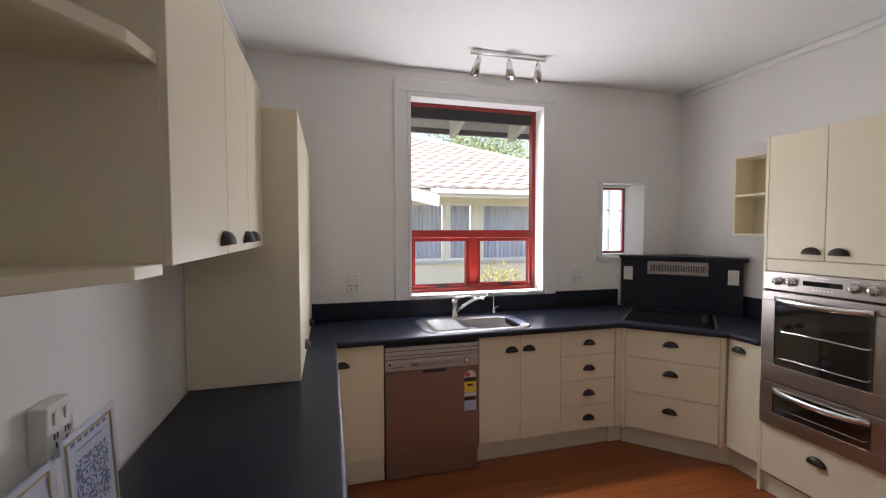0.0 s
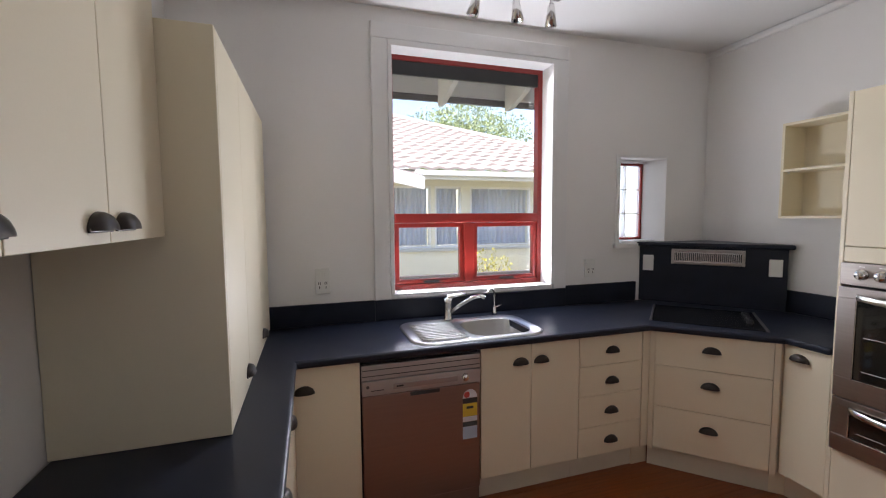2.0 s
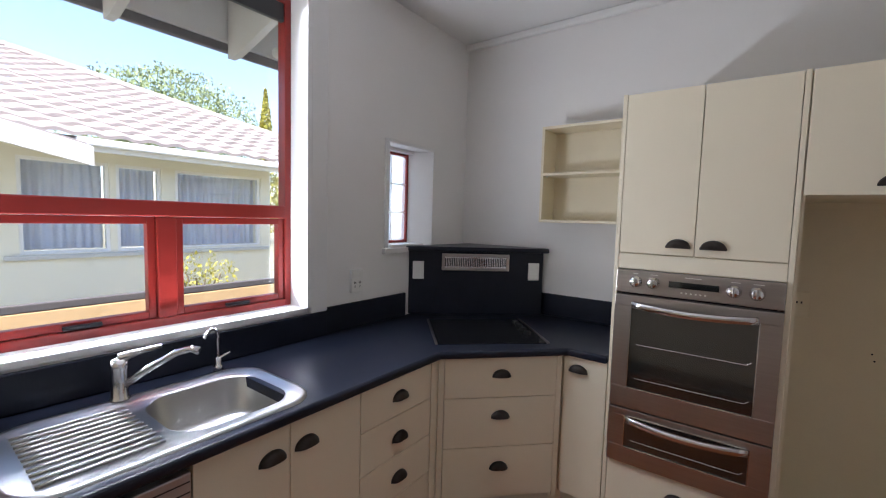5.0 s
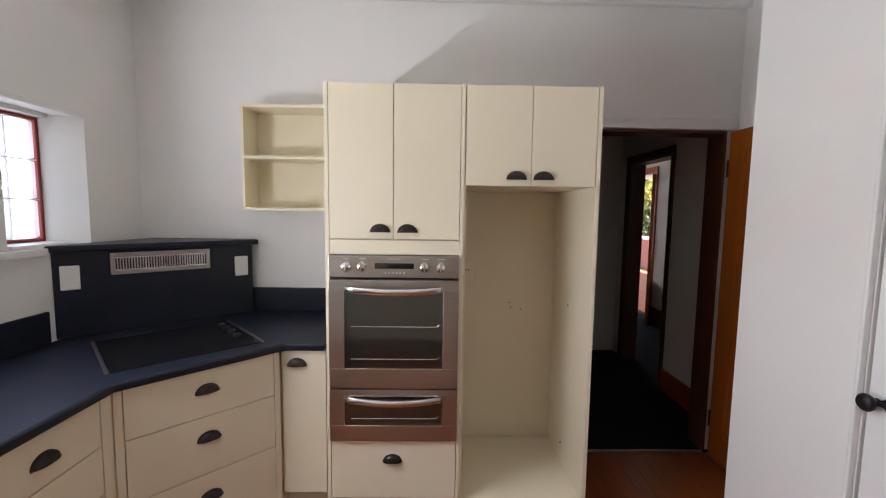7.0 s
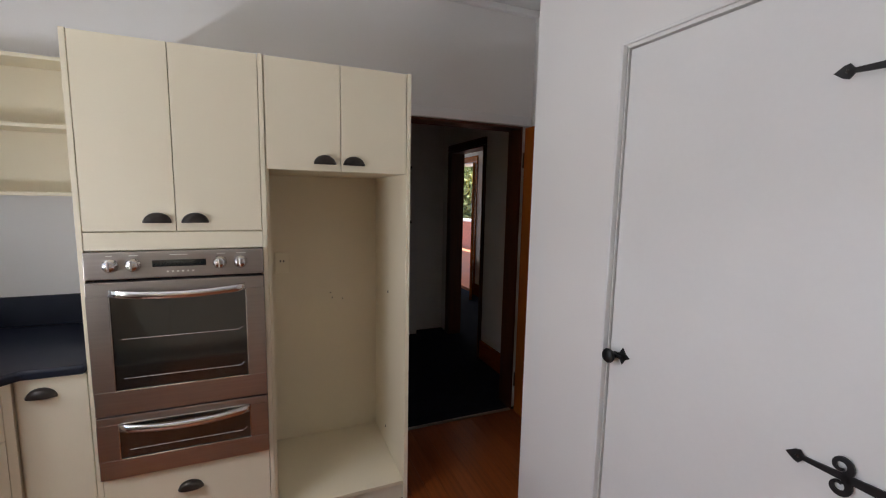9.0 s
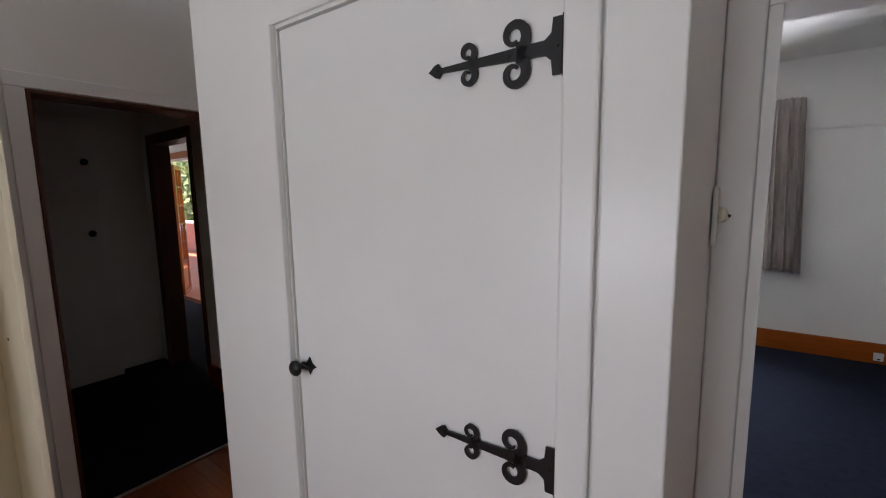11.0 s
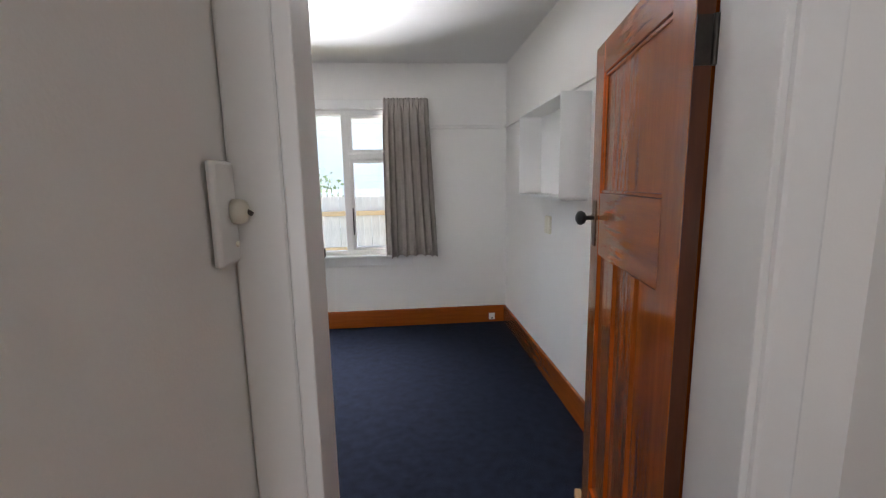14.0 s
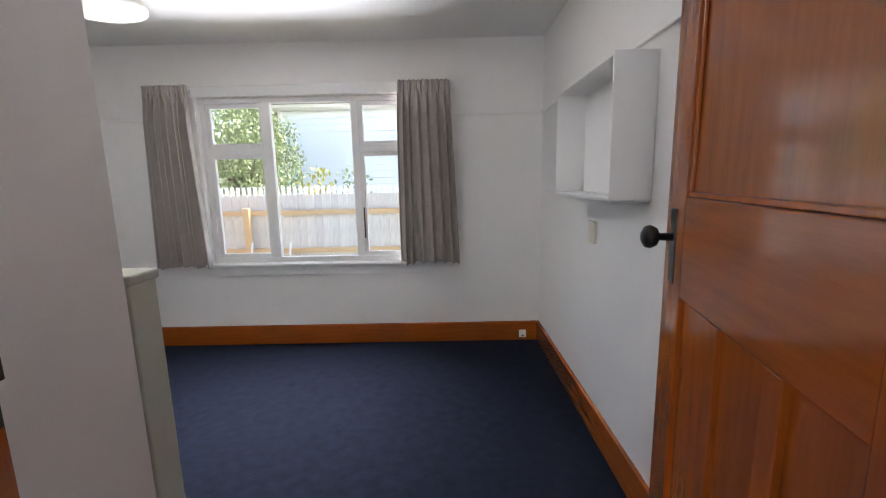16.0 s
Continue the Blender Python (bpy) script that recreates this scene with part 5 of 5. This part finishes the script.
# ---- hall and far room things ----
_h = thing("hall_cupboard", pose(5.165, 0.72, 0, 0, 0, -90), "white painted hall cupboard with black knobs", "cupboard")
part("frame", box(0.0, 0.86, -0.02, 0.104, 0.0, 2.2, 0.004), M_TRIM, _h)
for a, b, z0, z1, kz in ((0.24, 0.83, 0.04, 1.60, 1.27), (0.24, 0.83, 1.63, 2.15, 1.85)):
    d = part("door", box(a, b, -0.034, -0.0205, z0, z1, 0.003), M_TRIM, _h)
    part("knob", lathe([(0.012, 0), (0.012, 0.02), (0.028, 0.03), (0.02, 0.045)], 14), M_BLACK, d, m=pose(b - 0.085, -0.034, kz, 90), smooth=True)
_c = bmesh.new()
box(4.25, 4.275, -0.489, -0.478, 0, 2.034, 0.004, _c)
box(5.025, 5.11, -0.489, -0.47, 0, 2.034, 0.004, _c)
box(4.25, 5.11, -0.489, -0.47, 2.035, 2.10, 0.004, _c)
box(4.2795, 4.295, -0.62, -0.4695, 0, 2.014, 0.002, _c)
box(5.005, 5.0205, -0.62, -0.4695, 0, 2.014, 0.002, _c)
box(4.2795, 5.0205, -0.62, -0.4695, 2.0145, 2.0305, 0.002, _c)
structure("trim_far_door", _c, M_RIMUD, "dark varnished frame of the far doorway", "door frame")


def french_leaf(m, label):
    t = thing("door_4", m, label, "door", kind="structure")
    W, H = 0.5, 2.06
    part("frame", ring_frame(W, 0.012, H, 0, 0.04, 0.07), M_RIMU, t)
    part("kick_panel", box(0.07, W - 0.07, 0.01, 0.03, 0.08, 0.55), M_RIMU, t)
    for i in range(5):
        part("glazing_bar", box(0.07, W - 0.07, 0.005, 0.035, 0.55 + i * 0.29, 0.572 + i * 0.29, 0.003), M_RIMU, t)
    part("glazing_bar", box(W / 2 - 0.011, W / 2 + 0.011, 0.006, 0.034, 0.5725, H - 0.07), M_RIMU, t)
    part("pane", box(0.07, W - 0.07, 0.018, 0.021, 0.572, H - 0.07), M_PANE, t).visible_shadow = False


french_leaf(pose(6.80, -1.645, 0, 0, 0, 150), "varnished glazed french door leaf standing open")
french_leaf(pose(7.93, -1.77, 0, 0, 0, -32), "varnished glazed french door leaf opened outwards")
_c = bmesh.new()
box(6.69, 6.775, -1.649, -1.625, 0, 2.104, 0.004, _c)
box(7.955, 8.04, -1.649, -1.625, 0, 2.104, 0.004, _c)
box(6.69, 8.04, -1.649, -1.625, 2.105, 2.2, 0.004, _c)
structure("trim_french_door", _c, M_RIMU, "varnished frame round the french doors", "door frame")

# ---- bedroom things ----
SITE[0] = WING


def bedroom_window():
    w = thing("window_3", pose(2.37, BY, 0, 0, 0, 180), "white-painted three-light bedroom window with opening sashes", "window", kind="structure")
    W, z0, z1 = 1.95, 0.79, 2.26
    y0, y1 = 0.04, 0.10
    part("window_frame", ring_frame(W, z0, z1, y0, y1, 0.045), M_TRIM, w)
    m1, m2 = 0.585, 1.365
    for x in (m1, m2):
        part("mullion", box(x - 0.033, x + 0.033, y0 + 0.001, y1 - 0.001, z0 + 0.045, z1 - 0.045, 0.003), M_TRIM, w)
    for a, b in ((0.045, m1 - 0.033), (m2 + 0.033, W - 0.045)):
        part("transom", box(a, b, y0 + 0.002, y1 - 0.002, 1.775, 1.835, 0.003), M_TRIM, w)
        for s0, s1 in ((z0 + 0.045, 1.775), (1.835, z1 - 0.045)):
            s = part("sash", ring_frame(b - a, s0 + 0.001, s1 - 0.001, y0 + 0.012, y1 - 0.008, 0.036, None, a), M_TRIM, w, "white opening sash")
            part("pane", box(a + 0.034, b - 0.034, y0 + 0.03, y0 + 0.034, s0 + 0.035, s1 - 0.035), M_PANE, s).visible_shadow = False
    part("pane", box(m1 + 0.033, m2 - 0.033, y0 + 0.03, y0 + 0.034, z0 + 0.045, z1 - 0.045), M_PANE, w).visible_shadow = False
    part("window_stay", box(m2 + 0.04, m2 + 0.052, y0 - 0.004, y0 + 0.010, 1.0, 1.28, 0.003), M_BRONZE, w, "dark metal casement stay")
    part("window_sill", box(-0.09, W + 0.09, -0.055, y0 - 0.0005, 0.762, 0.789, 0.006), M_TRIM, w)
    part("apron", box(-0.06, W + 0.06, -0.018, -0.001, 0.675, 0.761, 0.004), M_TRIM, w)
    bm = bmesh.new()
    box(-0.09, -0.002, -0.020, -0.001, 0.79, 2.35, 0.004, bm)
    box(W + 0.002, W + 0.09, -0.020, -0.001, 0.79, 2.35, 0.004, bm)
    box(-0.09, W + 0.09, -0.026, -0.001, 2.262, 2.35, 0.004, bm)
    part("architrave", bm, M_TRIM, w)


bedroom_window()


def curtain(x0, x1, b0, b1, seed, label):
    """Gathered drape from x0..x1 at the top to b0..b1 at the hem, with a pinched heading."""
    t = thing("curtain", pose(0, BY + 0.085, 0), label, "curtain", "bedroom curtains")
    bm = bmesh.new()
    n, rows = 200, []
    zs = [2.350, 2.335, 2.318, 2.300, 2.285, 2.270, 2.24, 2.18, 2.05, 1.85, 1.6, 1.35, 1.1, 0.92, 0.83, 0.775]
    rnd = random.Random(seed)
    ph = [rnd.random() * 6 for _ in range(6)]
    folds = 7
    edge = [0.0]
    for _ in range(folds):
        edge.append(edge[-1] + 0.6 + 0.8 * rnd.random())
    edge = [e / edge[-1] for e in edge]
    deep = [0.55 + 0.6 * rnd.random() for _ in range(folds)]
    for z in zs:
        k = (2.35 - z) / 1.575
        row = []
        for i in range(n + 1):
            u = i / n
            j = min(folds - 1, max(q for q in range(folds) if edge[q] <= u + 1e-9))
            v = (u - edge[j]) / (edge[j + 1] - edge[j])
            # folds wander a little on the way down and open at the hem
            us = u + 0.012 * k * math.sin(u * 9 + ph[1] + 3 * k)
            x = (x0 + (x1 - x0) * us) * (1 - k) + (b0 + (b1 - b0) * us) * k
            fold = (math.sin(2 * math.pi * v) + 0.25 * math.sin(4 * math.pi * v + ph[2])) * deep[j]
            grow = min(1.0, max(0.0, (2.285 - z) / 0.25))
            f = fold * (0.012 + 0.052 * grow) + 0.010 * k * math.sin(u * 17 + ph[3])
            if z > 2.262:
                tight = 0.3 if 2.275 < z < 2.325 else 1.0
                f = tight * (0.012 * math.sin(u * 95 + ph[4]) + 0.007 * math.sin(u * 151 + ph[5])) + 0.3 * fold * 0.01
            row.append(bm.verts.new((x + 0.010 * grow * math.cos(2 * math.pi * v) * deep[j], f, z + (0.010 * math.sin(u * 5 + ph[3]) if k > 0.98 else 0) + (0.006 * math.sin(u * 70 + ph[0]) if k < 0.001 else 0))))
        rows.append(row)
    for a, b in zip(rows, rows[1:]):
        for i in range(n):
            bm.faces.new((a[i], a[i + 1], b[i + 1], b[i]))
    o = part("drape", bm, M_CURT, t, smooth=True)
    md = o.modifiers.new("cloth", "SOLIDIFY")
    md.thickness = 0.003
    part("track", box(min(x0, x1), max(x0, x1), -0.055, -0.04, 2.30, 2.32, 0.003), M_TRIM, t)


curtain(0.165, 0.605, 0.085, 0.620, 5, "taupe lined curtain hanging open beside the window")
curtain(2.39, 2.77, 2.33, 2.82, 9, "taupe lined curtain hanging open, hem creased")


def wall_box():
    t = thing("wall_box_shelf", pose(BX0 + 0.18, -2.94, 0, 0, 0, 90), "white open wall box shelf in the bedroom", "shelf")
    W, D, z0, z1 = 0.865, 0.178, 1.415, 2.01
    part("back", box(0.016, W - 0.016, D - 0.008, D, z0, z1), M_TRIM, t)
    part("side", box(0.0, 0.016, 0, D, z0, z1, 0.002), M_TRIM, t)
    part("side", box(W - 0.016, W, 0, D, z0, z1, 0.002), M_TRIM, t)
    part("top", box(0.0165, W - 0.0165, 0, D - 0.0085, z1 - 0.016, z1, 0.002), M_TRIM, t)
    part("bottom", box(0.0165, W - 0.0165, 0, D - 0.0085, z0, z0 + 0.016, 0.002), M_TRIM, t)
    part("cleat", box(W - 0.30, W - 0.0165, 0.02, D, z0 - 0.012, z0 - 0.0005, 0.002), M_TRIM, t)


wall_box()
_s = thing("light_switch", pose(BX0, -2.74, 1.20, 0, 0, 90), "grey double switch plate on the bedroom wall", "light switch")
for _x in (-0.052, 0.002):
    part("plate", box(_x, _x + 0.05, -0.02, -0.0005, -0.065, 0.065, 0.004), M_CREAMP, _s)
_s = thing("phone_socket", pose(-0.485, BY + 0.024, 0.075, 0, 0, 180), "small white socket on the skirting", "phone socket")
part("case", box(-0.032, 0.032, -0.022, -0.0005, -0.035, 0.035, 0.005), M_PLAST, _s)
part("jack", box(-0.01, 0.01, -0.024, -0.0223, -0.025, -0.012), M_SLOT, _s)
_s = thing("low_cabinet", pose(0.895, -1.187, 0.006, 0, 0, 180), "grey-green painted low cabinet end in the bedroom", "cabinet")
part("side", box(-2.0, 0.0, 0.0, 0.085, 0.0, 1.30, 0.004), M_CABW, _s)
part("top", box(-2.0, 0.006, 0.0, 0.092, 1.301, 1.325, 0.006), M_CABW, _s)
_s = solo("door_wedge", prism([(0, 0), (0.10, 0.0), (0.10, 0.03), (0, 0.03)], 0.006, 0.05, 0.003), M_RAILT, "pale wooden wedge on the carpet against the open door", "door wedge", m=pose(-0.372, -1.385, 0, 0, 0, _ang))
for _v in _s.data.vertices:
    if _v.co.x < 0.05 and _v.co.z > 0.03:
        _v.co.z = 0.016
_s = thing("pendant_light", pose(1.60, -2.13, CEILB), "cream opal glass bowl pendant light on a short rod", "ceiling light")
part("ceiling_rose", lathe([(0.05, -0.001), (0.05, -0.015), (0.02, -0.03)], 20), M_TRIM, _s, smooth=True)
part("rod", tube([(0, 0, -0.03), (0, 0, -0.30)], 0.006, 8), M_TRIM, _s)
part("shade", lathe([(0.03, -0.30), (0.07, -0.305), (0.11, -0.34), (0.15, -0.41), (0.175, -0.455), (0.172, -0.468), (0.14, -0.482), (0.05, -0.49), (0.01, -0.491)], 36), M_SHADE, _s, smooth=True)

# ---- kitchen floorboards, last ----
SITE[0] = HOUSE
_f = structure("floor", box(-0.5, 3.30, -0.545, 3.40, -0.10, -0.022), M_RIMUD, "varnished native timber floorboards", "floor")
_pm = finish(box(0, 3.80, 0.0006, 0.0894, -0.02, 0.0, 0.0012), "floorboard", M_FLOOR)
for i in range(43):
    part("floorboard", _pm, M_FLOOR, _f, m=pose(-0.5, -0.54 + i * 0.09, 0))
